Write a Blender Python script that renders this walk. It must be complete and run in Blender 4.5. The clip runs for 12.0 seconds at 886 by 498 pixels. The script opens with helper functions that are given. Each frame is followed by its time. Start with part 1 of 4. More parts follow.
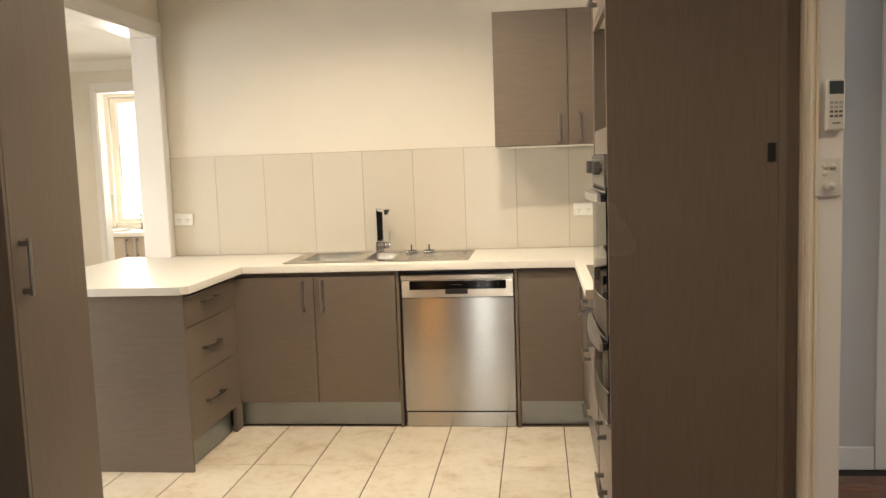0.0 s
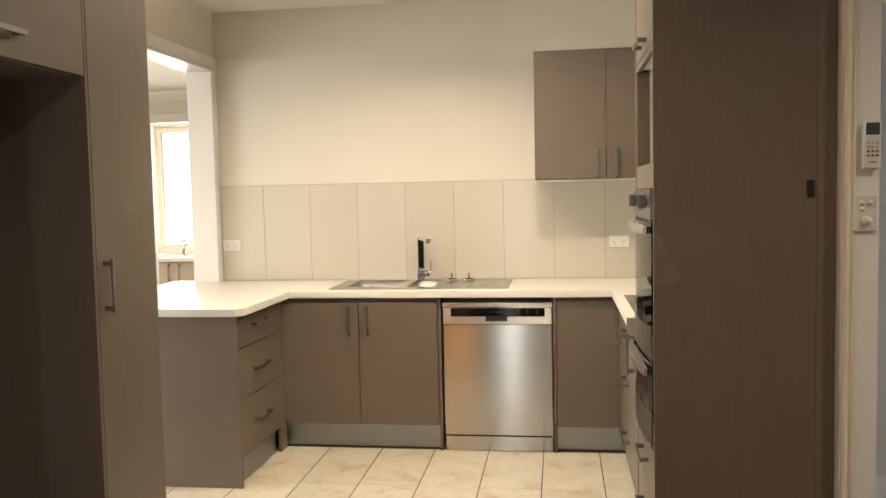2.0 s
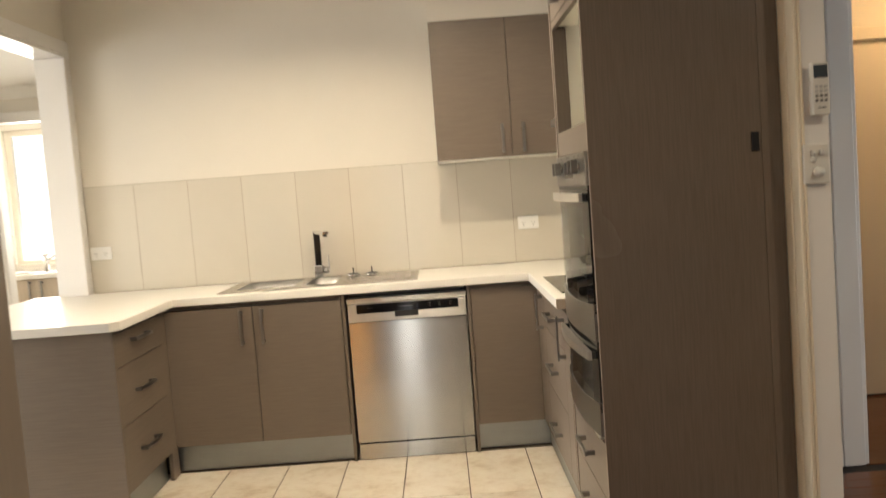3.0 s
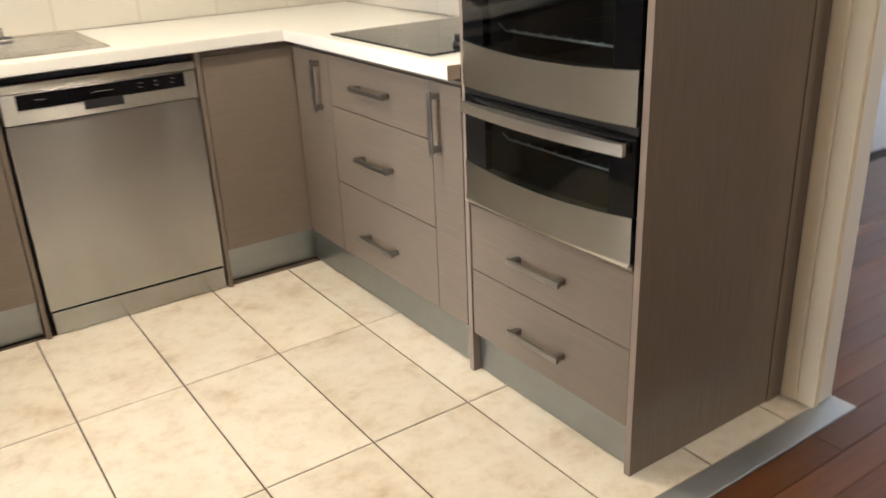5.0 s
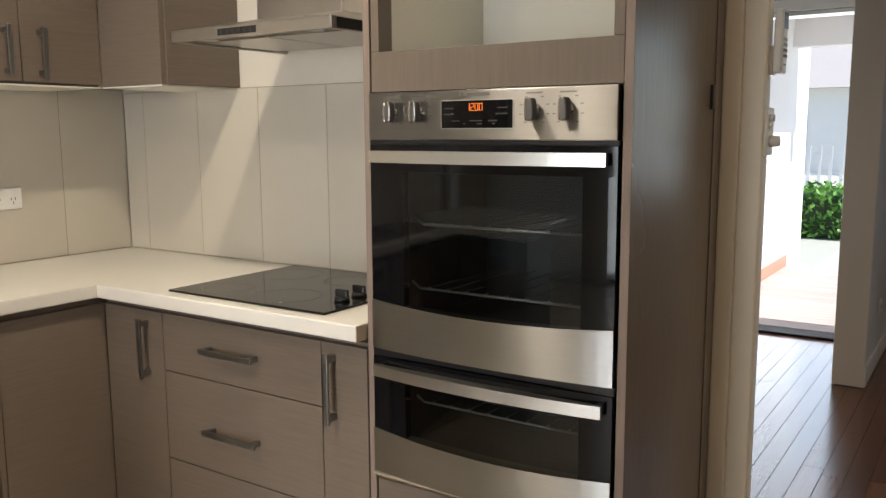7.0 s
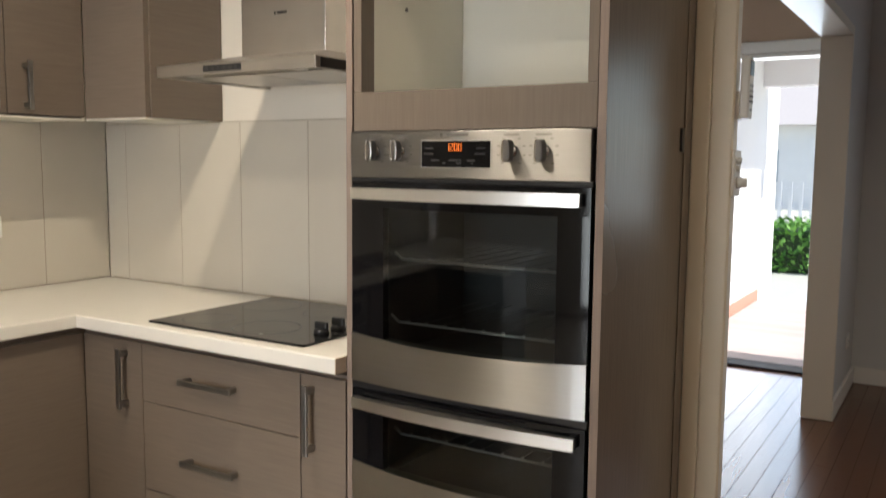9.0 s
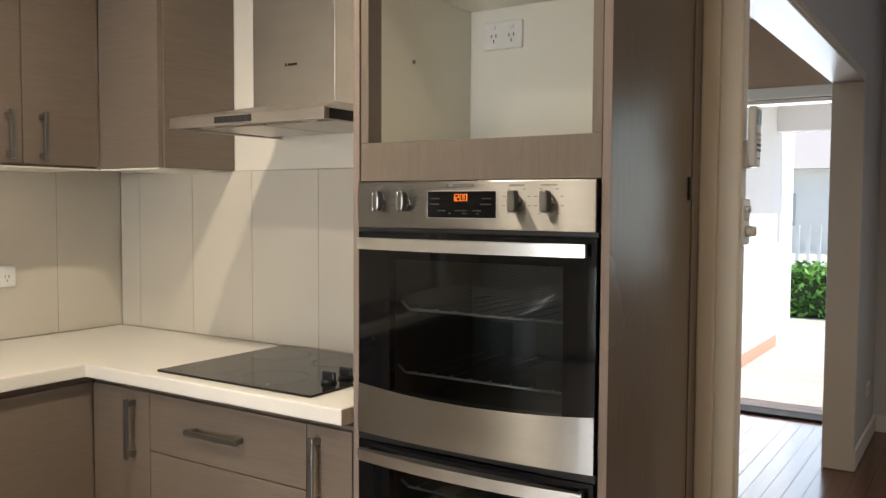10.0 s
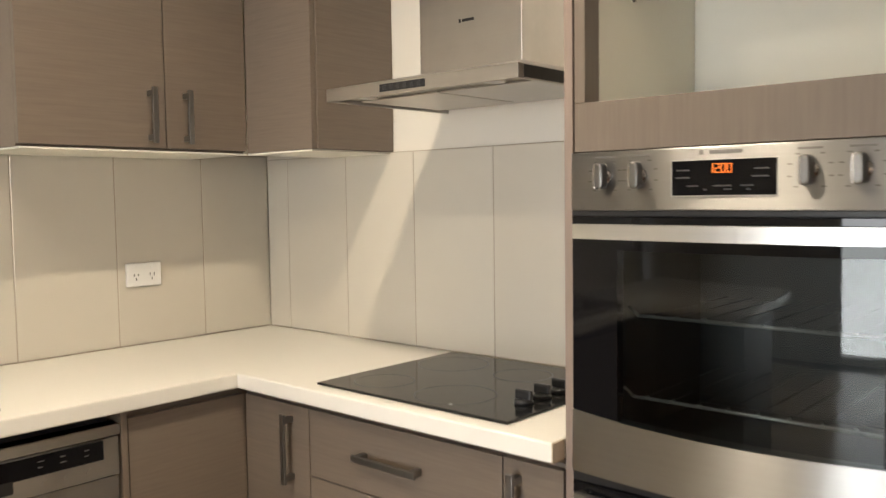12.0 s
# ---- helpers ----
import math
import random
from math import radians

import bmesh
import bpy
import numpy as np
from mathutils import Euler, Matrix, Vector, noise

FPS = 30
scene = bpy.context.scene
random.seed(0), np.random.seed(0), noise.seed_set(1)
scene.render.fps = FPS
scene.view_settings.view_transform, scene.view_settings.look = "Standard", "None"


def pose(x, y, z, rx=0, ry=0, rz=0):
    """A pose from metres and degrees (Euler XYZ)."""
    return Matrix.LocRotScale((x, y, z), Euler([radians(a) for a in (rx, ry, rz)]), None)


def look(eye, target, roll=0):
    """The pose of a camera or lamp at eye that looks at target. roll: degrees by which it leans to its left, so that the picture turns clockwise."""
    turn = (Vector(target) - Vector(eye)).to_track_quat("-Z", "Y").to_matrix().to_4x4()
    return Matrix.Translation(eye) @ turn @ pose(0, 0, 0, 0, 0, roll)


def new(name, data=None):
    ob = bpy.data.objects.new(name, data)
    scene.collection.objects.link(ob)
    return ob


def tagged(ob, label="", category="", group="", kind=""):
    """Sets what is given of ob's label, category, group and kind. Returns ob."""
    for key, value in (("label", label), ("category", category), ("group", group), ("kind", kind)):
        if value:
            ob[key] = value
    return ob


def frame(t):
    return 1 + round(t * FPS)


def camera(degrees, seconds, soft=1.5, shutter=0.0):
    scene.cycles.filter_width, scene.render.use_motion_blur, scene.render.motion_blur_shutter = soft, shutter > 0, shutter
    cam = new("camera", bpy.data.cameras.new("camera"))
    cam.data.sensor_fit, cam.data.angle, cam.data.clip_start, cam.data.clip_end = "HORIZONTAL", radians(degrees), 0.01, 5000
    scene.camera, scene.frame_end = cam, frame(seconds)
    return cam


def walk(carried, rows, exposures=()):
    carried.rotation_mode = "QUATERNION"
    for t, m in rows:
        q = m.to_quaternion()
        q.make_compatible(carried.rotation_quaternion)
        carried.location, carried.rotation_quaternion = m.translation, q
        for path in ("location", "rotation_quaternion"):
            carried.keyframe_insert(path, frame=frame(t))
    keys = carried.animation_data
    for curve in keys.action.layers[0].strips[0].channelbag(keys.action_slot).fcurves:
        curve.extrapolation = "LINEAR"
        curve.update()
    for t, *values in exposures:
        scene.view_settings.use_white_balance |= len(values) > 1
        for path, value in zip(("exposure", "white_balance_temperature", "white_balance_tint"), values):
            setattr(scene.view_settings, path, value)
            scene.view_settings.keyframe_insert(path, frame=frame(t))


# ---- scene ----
cam = camera(56.0, 12.0, soft=1.4, shutter=0.4)
PATH = [
    (0, (0.138, 0.343, 1.425), (-0.091, 2.319, 1.218), -2.0),
    (0.5, (0.079, 0.273, 1.422), (-0.156, 2.248, 1.211), -1.3),
    (1, (0.045, 0.244, 1.415), (-0.215, 2.218, 1.227), -1.7),
    (1.5, (0.051, 0.218, 1.414), (-0.239, 2.189, 1.242), -1.5),
    (2, (0.045, 0.164, 1.426), (-0.232, 2.14, 1.296), -1.2),
    (2.5, (-0.003, 0.246, 1.395), (-0.08, 2.241, 1.292), -1.3),
    (2.7, (-0.036, 0.335, 1.375), (-0.099, 2.332, 1.278), -2.9),
    (4.3, (-0.574, 1.564, 1.304), (-0.104, 3.404, 0.677), -2.2),
    (4.5, (-0.681, 1.667, 1.308), (-0.103, 3.473, 0.671), -0.5),
    (5, (-0.888, 1.923, 1.282), (0.137, 3.459, 0.514), -2.5),
    (5.5, (-0.994, 2.215, 1.245), (0.125, 3.658, 0.428), -3.7),
    (6, (-1.091, 2.404, 1.243), (0.374, 3.54, 0.493), -2.9),
    (6.3, (-1.092, 2.446, 1.278), (0.52, 3.434, 0.627), -0.9),
    (6.5, (-1.106, 2.462, 1.299), (0.563, 3.45, 0.808), 0.6),
    (6.7, (-1.125, 2.456, 1.341), (0.54, 3.499, 0.972), -0.3),
    (7, (-1.139, 2.465, 1.347), (0.511, 3.561, 1.066), -0.3),
    (8.8, (-1.176, 2.455, 1.364), (0.506, 3.501, 1.087), -0.0),
    (9, (-1.183, 2.443, 1.365), (0.504, 3.495, 1.156), 0.5),
    (9.5, (-1.174, 2.431, 1.374), (0.514, 3.497, 1.248), 0.4),
    (10, (-1.166, 2.427, 1.378), (0.507, 3.518, 1.274), 0.3),
    (10.5, (-1.17, 2.447, 1.368), (0.42, 3.656, 1.264), -0.7),
    (11, (-1.17, 2.503, 1.365), (0.301, 3.852, 1.242), -2.1),
    (11.2, (-1.155, 2.529, 1.365), (0.307, 3.887, 1.224), -2.7),
    (11.5, (-1.111, 2.602, 1.351), (0.369, 3.938, 1.198), -2.3),
    (12, (-0.941, 2.822, 1.355), (0.553, 4.146, 1.231), -0.8),
]
EXPOSURES = [(0, 0.86, 6680, 10), (2.7, 0.85, 6650, 10), (4.5, 0.98, 6150, 9), (5.5, 1.16, 6000, 10), (6.0, 0.86, 6100, 10), (6.5, 0.68, 6150, 11),
             (7.0, 0.30, 6200, 11), (9.0, 0.36, 6200, 11), (9.5, 0.36, 6200, 11), (10.5, 0.44, 6500, 11), (11.0, 0.50, 6650, 11), (12, 0.66, 6350, 11)]
walk(cam, [(t, look(eye, target, roll)) for t, eye, target, roll in PATH], EXPOSURES)

# ---- world and large lights ----
world = bpy.data.worlds.new("sky_world")
scene.world = world
world.use_nodes = True
SKY = world.node_tree.nodes.new("ShaderNodeTexSky")
SKY.sky_type, SKY.sun_disc = "NISHITA", False
SKY.sun_elevation, SKY.sun_rotation = radians(45), radians(185.7)
world.node_tree.links.new(SKY.outputs[0], world.node_tree.nodes["Background"].inputs[0])
world.node_tree.nodes["Background"].inputs[1].default_value = 0.15
SUN = bpy.data.lights.new("sun", "SUN")
SUN.energy, SUN.angle, SUN.color = 5.0, radians(0.5), (1.0, 0.95, 0.88)
new("sun", SUN).matrix_world = look((-2, -20, 21.5), (0, 0, 0))

WARM = (1.0, 0.85, 0.635)
ORANGE_GLOW = (1.0, 0.62, 0.28)
LAMPS = [  # ceiling downlights: x, y, watts, colour
    (-0.09, 3.95, 11.5, WARM), (-1.06, 3.95, 12.5, WARM),
    (-0.35, 2.25, 5.5, WARM), (1.70, 1.27, 12.0, WARM), (2.6, 4.7, 6.5, ORANGE_GLOW),
    (-4.15, 5.6, 6.0, WARM),
]
CEIL = 2.61


def window_light(name, eye, target, wide, high, watts, colour=(0.80, 0.90, 1.0)):
    lamp = bpy.data.lights.new(name, "AREA")
    lamp.shape, lamp.size, lamp.size_y, lamp.energy, lamp.color = "RECTANGLE", wide, high, watts, colour
    ob = new(name, lamp)
    ob.matrix_world = look(eye, target)
    return ob


window_light("daylight_front_door", (4.72, 3.64, 1.05), (0, 3.64, 0.9), 0.84, 2.0, 14)
window_light("daylight_garden_door", (-5.46, 3.25, 1.05), (0, 3.40, 0.35), 1.5, 2.0, 40, (0.95, 0.95, 0.94)).data.spread = radians(100)
# two lamps added in the rear wall for the streaks on the dishwasher door
window_light("daylight_clear_sidelight", (-0.62, -2.05, 1.1), (-0.62, 3, 1.1), 0.16, 1.9, 5.0, (1.0, 0.97, 0.92))
window_light("daylight_amber_sidelight", (-1.32, -2.05, 1.1), (-1.32, 3, 1.1), 0.22, 1.9, 1.4, (1.0, 0.55, 0.18))
window_light("daylight_living_window", (4.70, 1.35, 1.5), (0, 1.35, 1.4), 1.3, 1.1, 3.5)
window_light("daylight_laundry_window", (-3.14, 7.94, 1.53), (-3.1, 0, 1.2), 1.30, 1.08, 26, (1.0, 0.95, 0.86))


# ---- materials ----
class Mat:
    """A node material under construction."""

    def __init__(self, name, rough=0.5, metal=0.0, spec=0.5):
        self.m = bpy.data.materials.new(name)
        self.m.use_nodes = True
        self.t = self.m.node_tree
        self.b = self.t.nodes["Principled BSDF"]
        self.set(Roughness=rough, Metallic=metal)
        self.b.inputs["Specular IOR Level"].default_value = spec

    def set(self, **kw):
        for k, v in kw.items():
            self.b.inputs[k.replace("_", " ")].default_value = v
        return self

    def node(self, kind, **kw):
        n = self.t.nodes.new("ShaderNode" + kind)
        for k, v in kw.items():
            n.inputs[k.replace("_", " ")].default_value = v
        return n

    def link(self, a, b):
        self.t.links.new(a, b)

    def coords(self, scale=(1, 1, 1), world_space=True):
        m = self.node("Mapping", Scale=scale)
        if world_space:
            g = self.node("NewGeometry")
            self.link(g.outputs["Position"], m.inputs[0])
        else:
            g = self.node("TexCoord")
            self.link(g.outputs["Object"], m.inputs[0])
        return m.outputs[0]

    def noise(self, scale, detail=4, stretch=(1, 1, 1), rough=0.55, shift=None):
        n = self.node("TexNoise", Scale=scale, Detail=detail, Roughness=rough)
        self.link(shift or self.coords(stretch), n.inputs["Vector"])
        return n.outputs["Fac"]

    def ramp(self, fac, stops):
        r = self.node("ValToRGB")
        e = r.color_ramp.elements
        e[0].position, e[0].color = stops[0][0], (*stops[0][1], 1)
        e[1].position, e[1].color = stops[-1][0], (*stops[-1][1], 1)
        for p, c in stops[1:-1]:
            k = e.new(p)
            k.color = (*c, 1)
        self.link(fac, r.inputs[0])
        return r.outputs[0]

    def mix(self, fac, a, b, mode="MIX"):
        n = self.t.nodes.new("ShaderNodeMix")
        n.data_type, n.blend_type = "RGBA", mode
        for sock, v in ((n.inputs[0], fac), (n.inputs[6], a), (n.inputs[7], b)):
            if isinstance(v, (int, float)):
                sock.default_value = v
            elif isinstance(v, tuple):
                sock.default_value = (*v, 1)
            else:
                self.link(v, sock)
        return n.outputs[2]

    def colour(self, c):
        if isinstance(c, tuple):
            self.b.inputs["Base Color"].default_value = (*c, 1)
        else:
            self.link(c, self.b.inputs["Base Color"])
        return self

    def roughness(self, fac, lo, hi):
        r = self.node("MapRange", To_Min=lo, To_Max=hi)
        self.link(fac, r.inputs[0])
        self.link(r.outputs[0], self.b.inputs["Roughness"])
        return self

    def bump(self, fac, strength=0.1, distance=0.001):
        n = self.node("Bump", Strength=strength, Distance=distance)
        self.link(fac, n.inputs["Height"])
        self.link(n.outputs[0], self.b.inputs["Normal"])
        return self


def laminate(name, stretch, base=(0.166, 0.132, 0.103), sheen=0.43):
    """Taupe wood-grain laminate, its fine grain along the short axis of stretch."""
    k = Mat(name, 0.42, spec=0.4)
    fine = k.noise(170, 3, stretch, 0.7)
    broad = k.noise(2.0, 3, rough=0.5)
    d = tuple(c * 0.86 for c in base)
    l = tuple(c * 1.14 for c in base)
    col = k.ramp(fine, [(0.3, d), (0.5, base), (0.72, l)])
    k.colour(k.mix(0.35, col, k.ramp(broad, [(0.3, d), (0.7, l)])))
    k.roughness(broad, sheen * 0.95, sheen * 1.05)
    return k.bump(fine, 0.12, 0.0005).m


def paint(name, base, rough=0.6, grain=0.05):
    k = Mat(name, rough, spec=0.35)
    n = k.noise(1.7, 4)
    k.colour(k.ramp(n, [(0.3, tuple(c * 0.965 for c in base)), (0.7, base)]))
    return k.bump(k.noise(260, 2), grain, 0.0006).m


def brushed(name, stretch, base=(0.50, 0.475, 0.445), rough=0.3, aniso=0.0, tangent=None):
    k = Mat(name, rough, 1.0)
    n = k.noise(40, 4, stretch, 0.7)
    smudge = k.noise(5, 4)
    fine = k.ramp(n, [(0.25, tuple(c * 0.95 for c in base)), (0.75, tuple(min(1, c * 1.04) for c in base))])
    k.colour(k.mix(0.35, fine, k.ramp(smudge, [(0.35, tuple(c * 0.80 for c in base)), (0.68, tuple(min(1, c * 1.12) for c in base))])))
    k.roughness(smudge, rough * 0.94, rough * 1.06)
    if aniso:
        k.set(Anisotropic=aniso)
        v = k.node("CombineXYZ", X=tangent[0], Y=tangent[1], Z=tangent[2])
        k.link(v.outputs[0], k.b.inputs["Tangent"])
    return k.m


def plain(name, base, rough=0.4, metal=0.0, spec=0.5):
    k = Mat(name, rough, metal, spec)
    n = k.noise(14, 3)
    k.colour(k.ramp(n, [(0.3, tuple(c * 0.93 for c in base)), (0.7, base)]))
    return k.roughness(n, rough * 0.85, rough * 1.15).m


def glowing(name, colour, strength):
    k = Mat(name, 0.5)
    k.colour(colour)
    k.b.inputs["Emission Color"].default_value = (*colour, 1)
    k.b.inputs["Emission Strength"].default_value = strength
    return k.m


def pane(name, tint=(0.95, 0.97, 0.96), rough=0.02, gloss=1.0):
    """Clear or tinted sheet glass: transparent, with a Fresnel gloss."""
    k = Mat(name)
    t = k.node("BsdfTransparent")
    t.inputs[0].default_value = (*tint, 1)
    g = k.node("BsdfGlossy", Roughness=rough, Color=(gloss, gloss, gloss, 1))
    f = k.node("Fresnel", IOR=1.52)
    s = k.node("MixShader")
    k.link(f.outputs[0], s.inputs[0])
    k.link(t.outputs[0], s.inputs[1])
    k.link(g.outputs[0], s.inputs[2])
    k.link(s.outputs[0], k.t.nodes["Material Output"].inputs[0])
    return k.m


def stone_tile(name, pale, mid, dark, rough=0.28):
    """Cream travertine-look floor tile, different from piece to piece."""
    k = Mat(name, rough)
    info = k.node("ObjectInfo")
    add = k.node("VectorMath")
    sc = k.node("VectorMath")
    sc.operation = "SCALE"
    geo = k.node("NewGeometry")
    comb = k.node("CombineXYZ")
    k.link(info.outputs["Random"], comb.inputs[0])
    k.link(info.outputs["Random"], comb.inputs[1])
    k.link(comb.outputs[0], sc.inputs[0])
    sc.inputs["Scale"].default_value = 37.0
    k.link(geo.outputs["Position"], add.inputs[0])
    k.link(sc.outputs[0], add.inputs[1])
    cloud = k.noise(5.5, 7, rough=0.62, shift=add.outputs[0])
    vein = k.noise(17, 6, rough=0.7, shift=add.outputs[0])
    base = k.ramp(cloud, [(0.30, dark), (0.44, mid), (0.58, pale)])
    col = k.mix(0.3, base, k.ramp(vein, [(0.36, dark), (0.52, pale)]))
    tone = k.node("MapRange", To_Min=0.93, To_Max=1.04)
    k.link(info.outputs["Random"], tone.inputs[0])
    grey = k.node("CombineColor")
    for n in range(3):
        k.link(tone.outputs[0], grey.inputs[n])
    k.colour(k.mix(1.0, col, grey.outputs[0], "MULTIPLY"))
    k.roughness(vein, rough * 0.8, rough * 1.4)
    return k.bump(vein, 0.08, 0.001).m


def timber(name, tones, along=0, rough=0.22):
    """Polished boards: grain along one axis, the tone by board."""
    k = Mat(name, rough)
    stretch = (0.06, 1, 1) if along == 0 else (1, 0.06, 1)
    info = k.node("ObjectInfo")
    geo = k.node("NewGeometry")
    add = k.node("VectorMath")
    mp = k.node("Mapping", Scale=stretch)
    comb = k.node("CombineXYZ")
    rnd = k.node("MapRange", To_Min=0, To_Max=40)
    k.link(info.outputs["Random"], rnd.inputs[0])
    k.link(rnd.outputs[0], comb.inputs[2])
    k.link(geo.outputs["Position"], mp.inputs[0])
    k.link(mp.outputs[0], add.inputs[0])
    k.link(comb.outputs[0], add.inputs[1])
    g = k.noise(45, 5, rough=0.65, shift=add.outputs[0])
    w = k.noise(9, 3, rough=0.5, shift=add.outputs[0])
    tone = k.ramp(info.outputs["Random"], [(0.0, tones[0]), (0.5, tones[1]), (1.0, tones[2])])
    k.colour(k.mix(0.55, tone, k.mix(0.5, k.ramp(g, [(0.3, tones[0]), (0.7, tones[2])]), k.ramp(w, [(0.3, tones[0]), (0.7, tones[1])]))))
    k.roughness(w, rough * 0.7, rough * 1.5)
    return k.bump(g, 0.05, 0.0006).m


LAM_X = laminate("laminate_grain_across_x", (0.04, 1, 1))
LAM_Y = laminate("laminate_grain_across_y", (1, 0.04, 1))
LAM_Z = laminate("laminate_grain_upright", (1, 1, 0.04))
LAM_EDGE = laminate("laminate_edge_strip", (1, 1, 0.04), (0.24, 0.185, 0.155))
LAM_SIDE = laminate("laminate_satin_side", (1, 1, 0.04), sheen=0.27)
WALL = paint("cream_wall_paint", (0.73, 0.685, 0.605))
WALL_GREY = paint("pale_grey_wall_paint", (0.62, 0.62, 0.62))
CEILING = paint("white_ceiling_paint", (0.78, 0.76, 0.72), 0.75)
TRIM = paint("cream_gloss_trim_paint", (0.76, 0.70, 0.60), 0.3, 0.02)
WHITE_TRIM = paint("white_gloss_trim_paint", (0.80, 0.78, 0.75), 0.3, 0.02)
BENCH = paint("white_benchtop_laminate", (0.78, 0.755, 0.70), 0.28, 0.02)
MELAMINE = paint("white_melamine", (0.75, 0.73, 0.65), 0.4, 0.01)
STEEL_V = brushed("brushed_stainless_sideways", (0.02, 1, 3), base=(0.405, 0.40, 0.39), rough=0.22, aniso=1.0, tangent=(0, 0, 1))
STEEL_PANEL = brushed("brushed_stainless_panel", (0.02, 1, 3), base=(0.48, 0.465, 0.44), rough=0.36, aniso=1.0, tangent=(0, 0, 1))
STEEL_Y = brushed("brushed_stainless_oven", (1, 0.02, 3), base=(0.33, 0.323, 0.314), rough=0.35, aniso=1.0, tangent=(0, 0, 1))
STEEL = brushed("satin_stainless", (1, 0.05, 1), rough=0.24)
STEEL_HOOD = brushed("rangehood_stainless", (1, 0.05, 1), base=(0.50, 0.475, 0.44), rough=0.34)
NICKEL = brushed("brushed_nickel", (0.2, 0.2, 0.2), base=(0.29, 0.285, 0.275), rough=0.33)
STEEL_BRIGHT = brushed("polished_oven_handle_steel", (1, 0.02, 3), base=(0.66, 0.65, 0.63), rough=0.30)
# darker, rougher copy of the sink steel, with the deep bowls' shade in its colour
STEEL_BOWL = brushed("shaded_sink_bowl_steel", (1, 0.3, 1), base=(0.34, 0.33, 0.31), rough=0.42)
ALU = brushed("brushed_aluminium_kickboard", (0.05, 0.05, 1), base=(0.34, 0.36, 0.365), rough=0.40)
STRIP_ALU = brushed("aluminium_floor_strip", (0.05, 1, 1), base=(0.46, 0.48, 0.50), rough=0.5)
CHROME = plain("chrome", (0.78, 0.78, 0.78), 0.07, 1.0)
DARK_CHROME = plain("dark_chrome", (0.10, 0.10, 0.10), 0.12, 1.0)
BLACK = plain("black_plastic", (0.012, 0.012, 0.013), 0.35)
BLACK_GLASS = plain("black_glass", (0.005, 0.005, 0.006), 0.05, spec=0.22)
HOB_GLASS = plain("ceramic_hob_glass", (0.008, 0.008, 0.008), 0.07, spec=0.35)
PRINT_GREY = plain("grey_print", (0.16, 0.15, 0.14), 0.5)
PRINT_PALE = plain("pale_print", (0.45, 0.44, 0.42), 0.5)
KNOB_DARK = plain("dark_knob_metal", (0.20, 0.19, 0.175), 0.32, 1.0)
PRINT_DIM = plain("dim_display_print", (0.030, 0.030, 0.032), 0.4)
ENAMEL = plain("grey_enamel", (0.05, 0.054, 0.055), 0.35)
WHITE_PLASTIC = plain("white_plastic", (0.78, 0.77, 0.74), 0.3)
CREAM_PLASTIC = plain("cream_plastic", (0.70, 0.67, 0.60), 0.35)
LCD = plain("grey_lcd", (0.06, 0.075, 0.085), 0.2)
ORANGE = glowing("orange_digits", (1.0, 0.27, 0.03), 0.42)
LENS = glowing("lamp_lens", (1.0, 0.85, 0.65), 6.0)
RACK = plain("shelf_wire", (0.42, 0.42, 0.40), 0.35, 0.8)
OVEN_GLASS = pane("tinted_oven_glass", (0.36, 0.41, 0.42), gloss=0.75)
CLEAR = pane("window_glass")
SPLASH = None


def gloss_tile():
    k = Mat("cream_wall_tile", 0.16)
    info = k.node("ObjectInfo")
    n = k.noise(6, 3)
    a = k.ramp(info.outputs["Random"], [(0.0, (0.59, 0.545, 0.465)), (1.0, (0.62, 0.58, 0.50))])
    k.colour(k.mix(0.06, a, k.ramp(n, [(0.3, (0.5, 0.46, 0.40)), (0.7, (0.66, 0.62, 0.54))])))
    k.roughness(n, 0.13, 0.22)
    return k.bump(k.noise(3.5, 2), 0.05, 0.002).m


SPLASH = gloss_tile()
GROUT = plain("beige_grout", (0.40, 0.34, 0.26), 0.9)
FLOOR_GROUT = plain("brown_floor_grout", (0.115, 0.085, 0.06), 0.9)
FLOOR_TILE = stone_tile("travertine_floor_tile", (0.67, 0.61, 0.51), (0.62, 0.54, 0.43), (0.45, 0.34, 0.23))
BOARDS = timber("polished_red_timber", ((0.075, 0.026, 0.011), (0.115, 0.042, 0.018), (0.170, 0.068, 0.028)), 0, 0.20)
DECK = timber("weathered_deck_timber", ((0.44, 0.35, 0.31), (0.54, 0.45, 0.41), (0.62, 0.53, 0.49)), 1, 0.6)
GAP = plain("dark_gap", (0.02, 0.014, 0.01), 0.9)
RENDERED = paint("white_rendered_wall", (0.84, 0.84, 0.83), 0.8, 0.2)
TERRACOTTA = plain("terracotta_paint", (0.55, 0.27, 0.19), 0.7)
LAWN = plain("grass_and_paving", (0.56, 0.56, 0.48), 0.9)
ASPHALT = plain("asphalt", (0.06, 0.06, 0.062), 0.9)
CONCRETE = plain("concrete", (0.66, 0.65, 0.62), 0.85)
FAR_GLASS = plain("far_window_glass", (0.45, 0.50, 0.55), 0.2)
ROOF = plain("roof_tiles_far", (0.50, 0.47, 0.45), 0.8)


def leafy(name, a, b):
    k = Mat(name, 0.5)
    g = k.node("NewGeometry")
    k.colour(k.ramp(g.outputs["Random Per Island"], [(0.0, a), (1.0, b)]))
    return k.m


LEAF = leafy("hedge_leaf", (0.08, 0.22, 0.03), (0.20, 0.42, 0.07))

# ---- building helpers ----
BASE = {}


def thing(name, label, category, at, group=""):
    ob = new(name)
    ob.location = at
    ob.empty_display_size = 0.05
    BASE[ob] = Vector(at)
    return tagged(ob, label, category, group)


